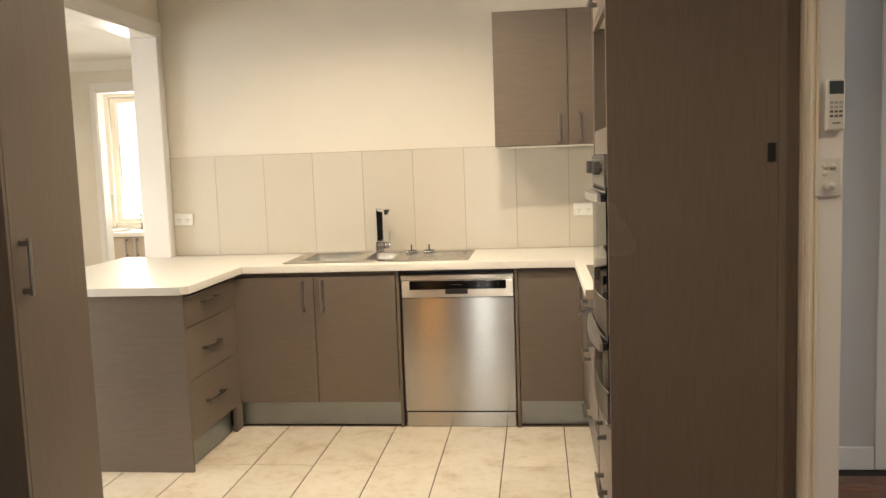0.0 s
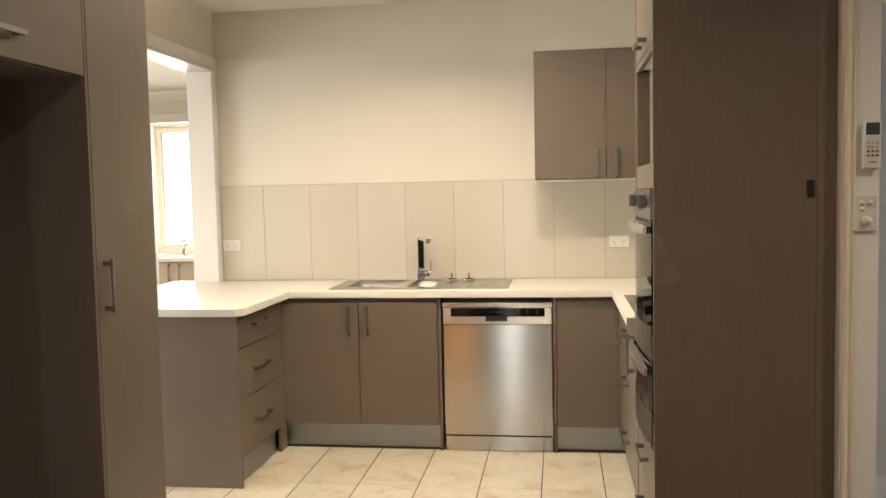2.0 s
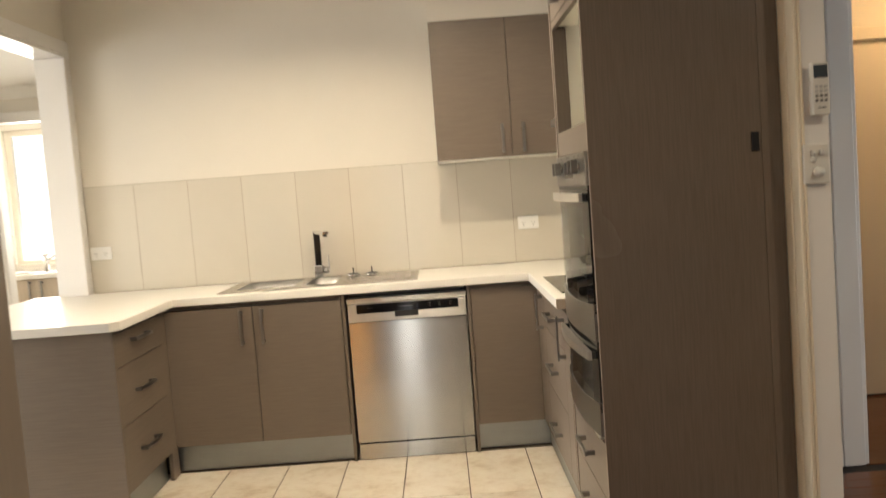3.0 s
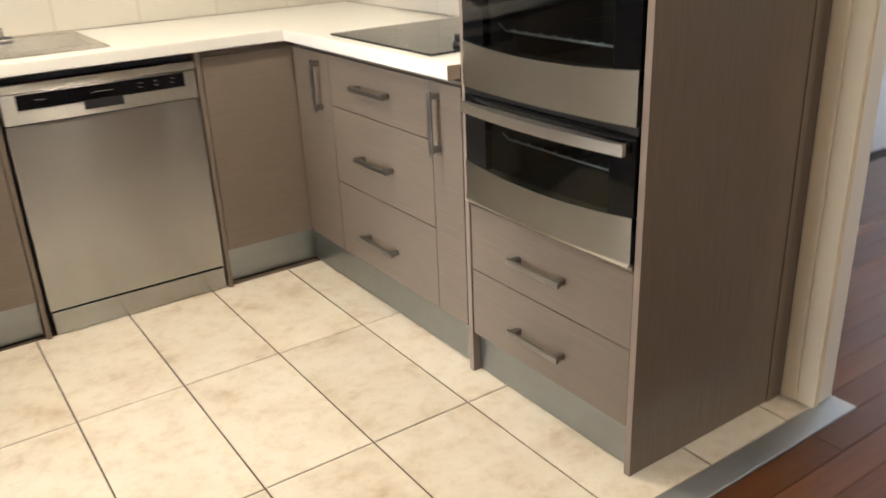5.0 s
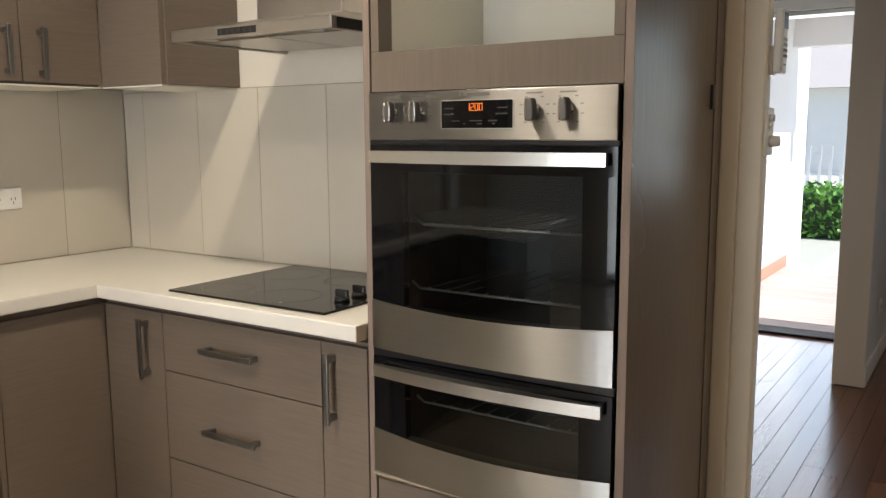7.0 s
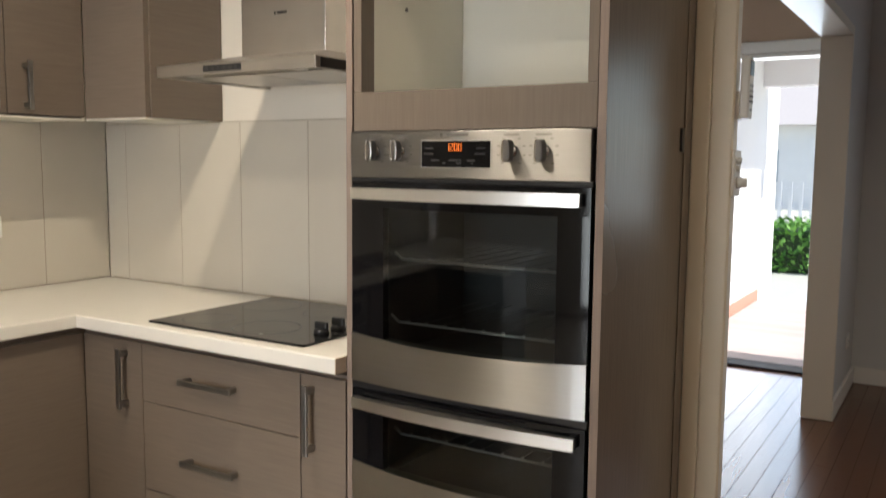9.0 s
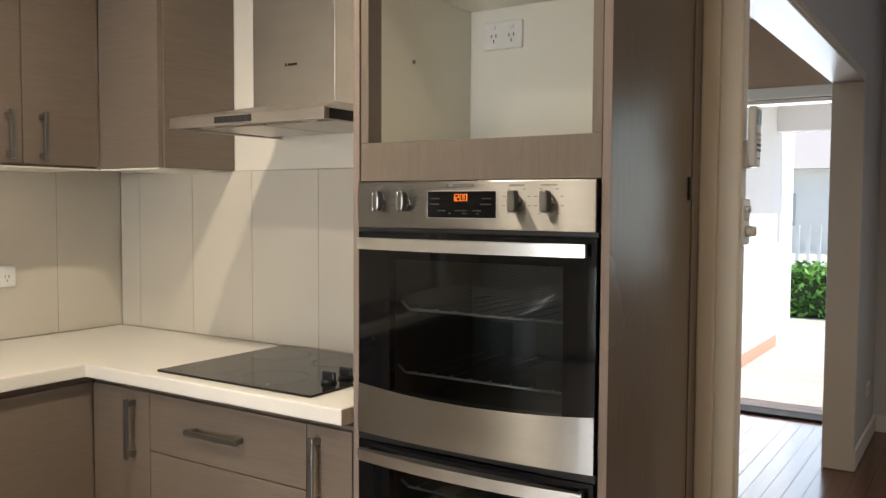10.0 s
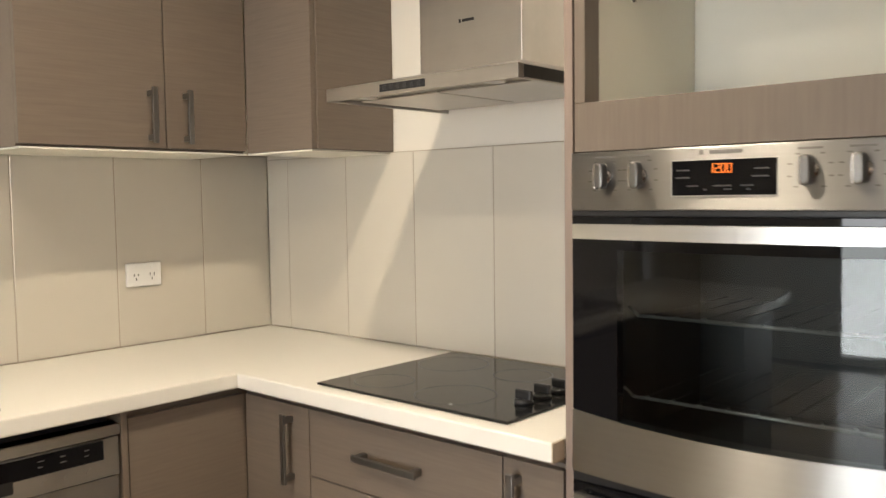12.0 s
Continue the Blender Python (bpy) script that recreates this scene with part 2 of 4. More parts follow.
def put_mesh(name, bm, material, parent=None, label="", smooth=False, origin=(0, 0, 0)):
    me = bpy.data.meshes.new(name)
    bmesh.ops.recalc_face_normals(bm, faces=bm.faces)
    bmesh.ops.translate(bm, verts=bm.verts, vec=-Vector(origin))
    for f in bm.faces:
        f.smooth = smooth
    bm.to_mesh(me)
    bm.free()
    me.materials.append(material)
    return new(name, me)


def part(name, bm, material, parent, label="", smooth=False):
    """Links a bmesh, given in world metres, as one mesh under a thing or a part."""
    ob = put_mesh(name, bm, material, None, label, smooth, BASE[parent])
    ob.parent = parent
    BASE[ob] = BASE[parent]
    return tagged(ob, label)


def solo(name, bm, material, label, category="", kind="", group="", smooth=False):
    ob = put_mesh(name, bm, material, smooth=smooth)
    BASE[ob] = Vector((0, 0, 0))
    return tagged(ob, label, category, group, kind)


def grounded(name, bm, material, label, category, at, smooth=False, group=""):
    """A one-mesh thing with its origin at its base."""
    ob = put_mesh(name, bm, material, None, "", smooth, at)
    ob.location = at
    BASE[ob] = Vector(at)
    return tagged(ob, label, category, group)


def add_box(bm, x0, y0, z0, x1, y1, z1, bevel=0.0, seg=2):
    m = Matrix.LocRotScale(((x0 + x1) / 2, (y0 + y1) / 2, (z0 + z1) / 2), None, (abs(x1 - x0), abs(y1 - y0), abs(z1 - z0)))
    vs = bmesh.ops.create_cube(bm, size=1, matrix=m)["verts"]
    if bevel:
        es = list({e for v in vs for e in v.link_edges})
        bmesh.ops.bevel(bm, geom=es, offset=bevel, segments=seg, profile=0.5, affect="EDGES")
    return bm


def box(x0, y0, z0, x1, y1, z1, bevel=0.0012, seg=2):
    return add_box(bmesh.new(), x0, y0, z0, x1, y1, z1, bevel, seg)


def boxes(rows, bevel=0.0):
    bm = bmesh.new()
    for r in rows:
        add_box(bm, *r, bevel)
    return bm


def add_rod(bm, a, b, r, sides=10, r2=None):
    a, b = Vector(a), Vector(b)
    d = b - a
    m = Matrix.Translation((a + b) / 2) @ d.to_track_quat("Z", "Y").to_matrix().to_4x4()
    bmesh.ops.create_cone(bm, cap_ends=True, segments=sides, radius1=r, radius2=r if r2 is None else r2, depth=d.length, matrix=m)
    return bm


def rod(a, b, r, sides=16, r2=None):
    return add_rod(bmesh.new(), a, b, r, sides, r2)


def prism(pts, axis, lo, hi, bevel=0.0):
    """A polygon in the plane across an axis (pts in the two other axes' order), drawn out from lo to hi."""
    bm = bmesh.new()

    def at(p, v):
        q = list(p)
        q.insert("xyz".index(axis), v)
        return q
    a = [bm.verts.new(at(p, lo)) for p in pts]
    b = [bm.verts.new(at(p, hi)) for p in pts]
    n = len(pts)
    bm.faces.new(a)
    bm.faces.new(b)
    for i in range(n):
        bm.faces.new((a[i], a[(i + 1) % n], b[(i + 1) % n], b[i]))
    bmesh.ops.recalc_face_normals(bm, faces=bm.faces)
    if bevel:
        bmesh.ops.bevel(bm, geom=list(bm.edges), offset=bevel, segments=2, profile=0.5, affect="EDGES")
    return bm


def slab(xs, ys, filled, z0, z1, bevel=0.0):
    """A flat slab made of the filled cells of a grid, as one closed skin with rounded rims."""
    bm = bmesh.new()
    top, low = {}, {}

    def v(d, i, j, z):
        if (i, j) not in d:
            d[i, j] = bm.verts.new((xs[i], ys[j], z))
        return d[i, j]
    cells = {(i, j) for i in range(len(xs) - 1) for j in range(len(ys) - 1) if filled(i, j)}
    for i, j in cells:
        ring = ((i, j), (i + 1, j), (i + 1, j + 1), (i, j + 1))
        bm.faces.new([v(top, *p, z1) for p in ring])
        bm.faces.new([v(low, *p, z0) for p in reversed(ring)])
        for n, (di, dj) in enumerate(((0, -1), (1, 0), (0, 1), (-1, 0))):
            if (i + di, j + dj) not in cells:
                p, q = ring[n], ring[(n + 1) % 4]
                bm.faces.new((v(low, *p, z0), v(low, *q, z0), v(top, *q, z1), v(top, *p, z1)))
    bmesh.ops.recalc_face_normals(bm, faces=bm.faces)
    if bevel:
        rim = [e for e in bm.edges if len(e.link_faces) == 2 and e.calc_face_angle(0) > 1.0]
        bmesh.ops.bevel(bm, geom=rim, offset=bevel, segments=3, profile=0.5, affect="EDGES")
    return bm


def bowed(y0, y1, z0, z1, xf, xb, bow, n=14, sag=0.0):
    """An upright panel that faces -x and bulges towards it by bow; its top edge may sag."""
    bm = bmesh.new()
    f = []
    for i in range(n + 1):
        u = i / n
        k = 1 - (2 * u - 1) ** 2
        y = y0 + (y1 - y0) * u
        f.append([bm.verts.new(p) for p in ((xf - bow * k, y, z0), (xf - bow * k, y, z1 - sag * k), (xb, y, z1 - sag * k), (xb, y, z0))])
    for a, b in zip(f, f[1:]):
        for i in range(4):
            bm.faces.new((a[i], b[i], b[(i + 1) % 4], a[(i + 1) % 4]))
    bm.faces.new(f[0])
    bm.faces.new(list(reversed(f[-1])))
    return bm


def bar_handle(parent, a, b, out):
    """A square-section bar on two legs, from a to b on the face, standing out by the vector out."""
    a, b, out = Vector(a), Vector(b), Vector(out)
    along = (b - a).normalized()
    h = 0.0078
    bm = bmesh.new()

    def span(p, q, pad):
        lo = [min(p[i], q[i]) - pad[i] for i in range(3)]
        hi = [max(p[i], q[i]) + pad[i] for i in range(3)]
        add_box(bm, *lo, *hi, 0.0012)
    side = [0.004 if abs(out[i]) > 1e-6 else h for i in range(3)]
    span(a + out, b + out, side)
    for e in (a + along * h, b - along * h):
        pad = [0.0 if abs(out[i]) > 1e-6 else h * 0.98 for i in range(3)]
        span(e, e + out, pad)
    part("handle", bm, NICKEL, parent, "square brushed-nickel bar handle")


def text_bars(parent, rows, material=PRINT_GREY, name="print"):
    """Unreadable print as thin bars, a part each."""
    for r in rows:
        part(name, boxes([r]), material, parent)


# ---- structure ----
def wall(name, rows, material, label):
    return solo(name, boxes(rows), material, label, "wall", "structure")


XL, XR, YB = -2.13, 0.905, 5.30
wall("wall_kitchen_back", [(XL - 0.15, YB, 0, 1.04, YB + 0.14, CEIL)], WALL, "cream painted kitchen wall behind the sink")
wall("wall_kitchen_right", [(XR, 3.056, 0, 1.04, YB, CEIL), (0.9575, 3.021, 0, 1.04, 3.0558, CEIL)], WALL, "cream painted kitchen wall behind the cooktop")
wall("wall_kitchen_left", [
    (XL - 0.15, 1.2, 0, XL, 3.13, CEIL),
    (XL - 0.15, 3.13, 2.25, XL, 5.24, CEIL),
    (XL - 0.15, 5.24, 0, XL, YB, CEIL)], WALL, "cream painted wall with a wide opening to the dining room")
# partition between living room and hall, with a wide opening
wall("wall_hall_partition", [
    (1.04, 2.98, 2.04, 3.60, 3.11, CEIL),
    (3.60, 2.98, 0, 4.56, 3.11, CEIL)], WALL_GREY, "pale grey wall with a wide opening to the hall")
wall("wall_stub", [(0.957, 2.945, 0, 1.04, 3.02, CEIL)], paint("off_white_wall_paint", (0.80, 0.77, 0.72)), "off-white painted wall end beside the kitchen jamb")
wall("wall_front", [
    (4.56, -2.0, 0, 4.72, 0.6, CEIL), (4.56, 0.6, 0, 4.72, 2.1, 0.9), (4.56, 0.6, 2.1, 4.72, 2.1, CEIL), (4.56, 2.1, 0, 4.72, 3.21, CEIL)], WALL_GREY, "pale grey outside wall of the living room")
# cream wall; the dim warm light on it is put into the colour
wall("wall_front_hall", [
    (4.56, 3.21, 2.075, 4.72, 4.07, CEIL),
    (4.56, 4.07, 0, 4.72, 4.12, CEIL)], paint("dim_warm_wall_paint", (0.42, 0.29, 0.19)), "cream hall wall above the front doorway, coloured tan for dim warm light")
wall("wall_hall_far", [
    (1.04, 4.12, 0, 1.69, 4.24, CEIL),
    (1.69, 4.12, 2.22, 2.50, 4.24, CEIL),
    (2.50, 4.12, 0, 4.72, 4.24, CEIL)], WALL_GREY, "pale grey hall wall with a doorway")
wall("wall_bedroom", [(1.04, 5.20, 0, 4.72, 5.30, CEIL), (4.62, 4.24, 0, 4.72, 5.20, CEIL)], WALL, "cream bedroom wall seen through the doorway")
wall("wall_living_rear", [
    (-2.28, -2.14, 0, -1.51, -2.0, CEIL), (-1.51, -2.14, 0, -1.13, -2.0, 0.1), (-1.51, -2.14, 2.1, -1.13, -2.0, CEIL),
    (-1.13, -2.14, 0, -0.77, -2.0, CEIL), (-0.77, -2.14, 0, -0.47, -2.0, 0.1), (-0.77, -2.14, 2.1, -0.47, -2.0, CEIL),
    (-0.47, -2.14, 0, 4.72, -2.0, CEIL)], WALL_GREY, "pale grey living room wall with two added narrow sidelights")
wall("wall_living_left", [(XL - 0.15, -2.0, 0, XL, 1.2, CEIL)], WALL_GREY, "pale grey living room side wall")
# dining room and laundry
wall("wall_dining_front", [(-5.54, 2.2, 0, XL - 0.15, 2.34, CEIL)], WALL, "cream dining room wall")
wall("wall_dining_west", [
    (-5.54, 2.34, 0, -5.40, 2.45, CEIL),
    (-5.54, 2.45, 2.1, -5.40, 4.05, CEIL),
    (-5.54, 4.05, 0, -5.40, 6.50, CEIL)], WALL, "cream dining room wall round a glazed garden door")
LOW = 2.285
wall("wall_laundry_front", [
    (-5.54, 6.50, 0, -3.235, 6.60, CEIL), (-3.235, 6.50, 2.06, -2.42, 6.60, CEIL),
    (-2.42, 6.50, 0, XL - 0.15, 6.60, CEIL), (XL - 0.15, YB + 0.142, 0, -1.9, 6.60, CEIL)], WALL, "cream wall round the laundry doorway")
solo("ceiling_dining", boxes([(-5.54, 2.34, LOW, XL - 0.152, 7.9, LOW + 0.1)]), CEILING, "lower white ceiling of the dining room", "ceiling", "structure")
wall("wall_laundry_window", [
    (-4.6, 7.9, 0, -3.87, 8.04, CEIL), (-3.87, 7.9, 0, -2.45, 8.04, 0.94),
    (-3.87, 7.9, 2.14, -2.45, 8.04, CEIL), (-2.45, 7.9, 0, -1.9, 8.04, CEIL)], WALL, "cream laundry wall with a window")
wall("wall_laundry_sides", [(-4.74, 6.60, 0, -4.6, 8.04, CEIL), (-2.0, 6.60, 0, -1.9, 7.9, CEIL)], WALL, "cream laundry side walls")
solo("ceiling", boxes([(-5.6, -2.2, CEIL, 4.8, 8.1, CEIL + 0.12)]), CEILING, "flat white painted ceiling", "ceiling", "structure")
solo("bulkhead", boxes([(-0.09, 4.985, 2.227, 0.583, YB - 0.002, CEIL - 0.002), (0.583, 4.662, 2.227, XR - 0.002, YB - 0.002, CEIL - 0.002)]), WALL,
     "cream plaster bulkhead above the wall cabinets", "bulkhead", "structure")
solo("bulkhead_oven", boxes([(0.375, 3.038, 2.227, XR - 0.002, 3.673, CEIL - 0.002)]), WALL,
     "cream plaster bulkhead above the oven cabinet", "bulkhead", "structure")


def skirting(name, x0, y0, x1, y1, material=WHITE_TRIM):
    bm = boxes([(x0, y0, 0.001, x1, y1, 0.105)], 0.004)
    solo(name, bm, material, "white painted timber skirting board", "skirting", "structure")


skirting("baseboard_partition", 3.60, 2.962, 4.558, 2.979)
skirting("baseboard_front", 4.542, -1.99, 4.559, 2.961)
skirting("baseboard_hall", 1.042, 4.102, 1.592, 4.119)
skirting("baseboard_bedroom", 1.05, 5.182, 1.58, 5.199)


def architrave(name, rows, material, label):
    bm = bmesh.new()
    for r in rows:
        add_box(bm, *r, 0.004)
    solo(name, bm, material, label, "architrave", "structure")


# moulded cream jamb beside the oven cabinet: three stepped fillets
architrave("trim_kitchen_jamb", [
    (0.941, 2.990, 0.002, 0.957, 3.034, CEIL - 0.003), (0.945, 2.936, 0.002, 0.957, 2.9897, CEIL - 0.003),
    (0.9572, 2.936, 0.002, 0.968, 2.9445, CEIL - 0.003)], paint("deep_cream_gloss_paint", (0.76, 0.66, 0.50), 0.3, 0.02), "cream gloss moulded door jamb")
architrave("trim_servery_opening", [
    (XL - 0.152, 3.132, 2.232, XL + 0.016, 5.238, 2.249), (XL + 0.001, 3.07, 2.25, XL + 0.016, 5.297, 2.325),
    (XL - 0.152, 5.222, 0.002, XL + 0.016, 5.239, 2.231), (XL + 0.001, 5.24, 0.002, XL + 0.016, 5.297, 2.249),
    (XL - 0.152, 3.131, 0.002, XL + 0.002, 3.148, 2.231)], WHITE_TRIM, "white painted lining of the dining room opening")
architrave("trim_hall_opening", [
    (3.583, 2.968, 0.002, 3.5995, 3.122, 2.023), (1.042, 2.968, 2.023, 3.6, 3.122, 2.0395),
    (3.60, 2.968, 0.105, 3.62, 2.979, 2.04), (1.042, 2.968, 2.04, 3.63, 2.979, 2.07)], TRIM, "cream painted lining of the hall opening")
architrave("trim_bedroom_doorway", [
    (1.595, 4.102, 0.002, 1.69, 4.1195, 2.30), (1.69, 4.102, 2.205, 2.59, 4.1195, 2.30), (2.50, 4.102, 0.002, 2.59, 4.1195, 2.205),
    (1.692, 4.118, 0.002, 1.712, 4.242, 2.218), (2.478, 4.118, 0.002, 2.498, 4.242, 2.218)], WHITE_TRIM, "white painted bedroom door frame")
architrave("trim_front_door", [
    (4.545, 3.13, 2.077, 4.5595, 4.10, 2.15), (4.545, 3.125, 0.105, 4.5595, 3.21, 2.077),
    (4.56, 3.211, 0.03, 4.722, 3.236, 2.073), (4.56, 3.236, 2.048, 4.722, 4.068, 2.073)], TRIM, "timber front door frame")
architrave("trim_laundry_doorway", [
    (-3.262, 6.482, 0.002, -3.222, 6.4985, 2.118), (-3.222, 6.482, 2.045, -2.40, 6.4985, 2.118),
    (-3.234, 6.4987, 0.002, -3.218, 6.602, 2.045), (-3.218, 6.4987, 2.045, -2.421, 6.602, 2.059)], WHITE_TRIM, "white painted frame of the laundry doorway")
solo("cornice_dining", prism([(6.498, LOW - 0.075), (6.498, LOW - 0.002), (6.41, LOW - 0.002), (6.425, LOW - 0.02), (6.478, LOW - 0.062)], "x", -5.38, XL - 0.154), CEILING,
     "white coved cornice above the laundry doorway", "cornice", "structure")

# door in the bedroom, closed, with a head rail above
bed = thing("door_1", "flat cream built-in wardrobe door, closed", "door", (2.4, 5.19, 0.012))
bed["kind"] = "structure"
part("leaf", box(1.62, 5.165, 0.012, 3.0, 5.195, 1.985, 0.002), TRIM, bed)
part("head_rail", box(1.60, 5.15, 1.99, 3.4, 5.198, 2.06, 0.003), TRIM, bed)

# floors
solo("floor_screed", boxes([(-5.6, -2.2, -0.20, 4.72, 8.1, -0.021)]), GAP, "dark subfloor under boards and tiles", "floor", "structure")
floor_tiles = solo("floor_kitchen", boxes([(-5.4, 2.94, -0.02, 1.04, 5.5, -0.003)]), FLOOR_GROUT, "brown-grouted bed of the kitchen floor tiles", "floor", "structure")
floor_boards = solo("floor_living", boxes([(-5.4, -2.1, -0.02, 4.72, 2.874, -0.004), (1.04, 2.874, -0.02, 4.72, 5.2, -0.004)]), GAP,
                    "dark gaps of the polished timber floor", "floor", "structure")
solo("floor_laundry", boxes([(-5.4, 5.5, -0.02, -1.9, 7.9, 0.0)]), FLOOR_TILE, "cream laundry floor", "floor", "structure")
strip = bmesh.new()
add_box(strip, XL, 2.872, -0.003, 1.043, 2.944, 0.004, 0.003)
solo("threshold_strip", strip, STRIP_ALU, "dull aluminium strip between tiles and timber", "threshold strip", "structure")
solo("threshold_front_door", box(4.56, 3.237, 0.001, 4.74, 4.068, 0.018, 0.004), GAP, "dark front door sill", "threshold", "structure")


# ---- kitchen cabinets ----
def door_panel(parent, axis, face, a0, a1, z0, z1, mat, handle=None, name="door"):
    """A slab front: axis "y-" faces -y at y=face, "x-" faces -x, "x+" faces +x. handle: (along, z0, z1) upright or (a0, a1, z) level."""
    g, th = 0.0015, 0.018
    if axis == "y-":
        bm = box(a0 + g, face, z0 + g, a1 - g, face + th, z1 - g)
        out, at = (0, -0.03, 0), lambda a, z: (a, face, z)
    elif axis == "x-":
        bm = box(face, a0 + g, z0 + g, face + th, a1 - g, z1 - g)
        out, at = (-0.03, 0, 0), lambda a, z: (face, a, z)
    else:
        bm = box(face - th, a0 + g, z0 + g, face, a1 - g, z1 - g)
        out, at = (0.03, 0, 0), lambda a, z: (face, a, z)
    d = part(name, bm, mat, parent)
    if handle:
        way, p, q, r = handle
        if way == "up":
            bar_handle(d, at(p, q), at(p, r), out)
        else:
            bar_handle(d, at(p, r), at(q, r), out)
    return d


BASE_G = "base cabinets"
# sink cabinet on the back run
YF = 4.682
sink_cab = thing("sink_cabinet", "taupe laminate sink cabinet with two doors", "cabinet", (-1.075, 4.99, 0.0), BASE_G)
part("carcass", box(-1.54, YF + 0.019, 0.14, -0.632, 5.29, 0.70), LAM_X, sink_cab)
door_panel(sink_cab, "y-", YF, -1.522, -1.075, 0.142, 0.838, LAM_X, ("up", -1.132, 0.652, 0.816))
door_panel(sink_cab, "y-", YF, -1.075, -0.628, 0.142, 0.838, LAM_X, ("up", -1.026, 0.652, 0.816))
part("top_rail", box(-1.54, YF + 0.02, 0.84, -0.632, 4.76, 0.858), LAM_X, sink_cab)
for x0, x1 in ((-0.626, -0.610), (0.006, 0.022)):
    grounded("end_panel", box(x0, 4.69, 0.0, x1, 5.29, 0.858), LAM_Z, "narrow taupe laminate panel beside the dishwasher", "panel", ((x0 + x1) / 2, 4.99, 0), group="dishwasher panels")
corner = thing("corner_cabinet", "taupe laminate corner cabinet with a blank front", "cabinet", (0.2, 5.0, 0.0), BASE_G)
part("carcass", box(0.024, YF + 0.03, 0.14, 0.88, 5.29, 0.85), LAM_X, corner)
door_panel(corner, "y-", YF + 0.012, 0.024, 0.36, 0.142, 0.838, LAM_X, name="blank_front")

# drawer base on the right run
XF = 0.358
right_cab = thing("drawer_cabinet", "taupe laminate base cabinet with three drawers and narrow doors", "cabinet", (0.63, 4.2, 0.0), BASE_G)
part("carcass", box(XF + 0.019, 3.676, 0.14, 0.88, YF + 0.028, 0.845), LAM_Y, right_cab)
door_panel(right_cab, "x-", XF, 4.425, 4.692, 0.142, 0.838, LAM_Y, ("up", 4.494, 0.645, 0.808))
for z0, z1, zh in ((0.668, 0.838, 0.757), (0.405, 0.668, 0.526), (0.142, 0.405, 0.254)):
    door_panel(right_cab, "x-", XF, 3.822, 4.425, z0, z1, LAM_Y, ("level", 4.045, 4.232, zh), "drawer_front")
door_panel(right_cab, "x-", XF, 3.676, 3.822, 0.142, 0.838, LAM_Y, ("up", 3.782, 0.645, 0.808))

# peninsula drawers
XP = -1.515
pen = thing("peninsula_cabinet", "taupe laminate peninsula cabinet with three drawers", "cabinet", (-1.9, 4.3, 0.0), BASE_G)
part("carcass", box(-2.09, 4.03, 0.14, XP - 0.019, 4.68, 0.85), LAM_Y, pen)
for z0, z1, zh in ((0.69, 0.838, 0.788), (0.432, 0.69, 0.560), (0.142, 0.432, 0.292)):
    door_panel(pen, "x+", XP, 4.03, 4.60, z0, z1, LAM_Y, ("level", 4.205, 4.395, zh), "drawer_front")
part("end_panel", box(-2.11, 4.008, 0.0, XP + 0.002, 4.026, 0.858), LAM_X, pen)
part("back_panel", box(-2.11, 4.027, 0.0, -2.093, 5.2, 0.858), LAM_Y, pen)
part("filler", box(XP - 0.02, 4.602, 0.0, XP - 0.002, 4.70, 0.858), LAM_Y, pen)


def kick(name, bm, label):
    grounded(name, bm, ALU, label, "kickboard", (0, 0, 0), group="kickboards")


kick("kickboard", box(-1.53, 4.732, 0.003, -0.628, 4.744, 0.139), "brushed aluminium kickboard under the sink cabinet")
kick("kickboard", box(0.024, 4.744, 0.003, 0.40, 4.756, 0.139), "brushed aluminium kickboard under the corner cabinet")
kick("kickboard", box(0.388, 3.676, 0.003, 0.400, 4.742, 0.139), "brushed aluminium kickboard under the drawers")
kick("kickboard", box(0.384, 3.056, 0.003, 0.396, 3.652, 0.122), "brushed aluminium kickboard under the oven cabinet")
kick("kickboard", box(-1.56, 4.03, 0.003, -1.548, 4.60, 0.139), "brushed aluminium kickboard under the peninsula")

# benchtop: one U-shaped slab with a sink cut-out
BX = [-2.45, -1.467, -1.235, -0.265, 0.319, 0.895]
BY = [3.955, 3.678, 4.668, 4.775, 5.205, 5.29]
BY.sort()


def bench_filled(i, j):
    x, y = (BX[i] + BX[i + 1]) / 2, (BY[j] + BY[j + 1]) / 2
    if y > 4.668:
        return not (-1.235 < x < -0.265 and 4.775 < y < 5.205)
    if x < -1.467:
        return y > 3.955
    return x > 0.319


bt = slab(BX, BY, bench_filled, 0.86, 0.9, 0.0)
es = [e for e in bt.edges if all(abs(v.co.x + 1.467) < 1e-4 and abs(v.co.y - 3.955) < 1e-4 for v in e.verts)]
bmesh.ops.bevel(bt, geom=es, offset=0.035, segments=1, affect="EDGES")
rim = [e for e in bt.edges if len(e.link_faces) == 2 and 1.0 < e.calc_face_angle(0) and abs(e.verts[0].co.z - e.verts[1].co.z) < 1e-5]
bmesh.ops.bevel(bt, geom=rim, offset=0.004, segments=2, profile=0.5, affect="EDGES")
grounded("benchtop", bt, BENCH, "white laminate benchtop with square edges, U-shaped, on the cabinets", "benchtop", (0, 4.5, 0.86))
grounded("benchtop_end_cap", box(0.318, 3.6745, 0.861, 0.357, 3.6775, 0.899, 0.0005), plain("raw_edge", (0.42, 0.33, 0.24), 0.6),
         "bare edge strip at the end of the benchtop", "edge strip", (0.34, 3.676, 0.861))

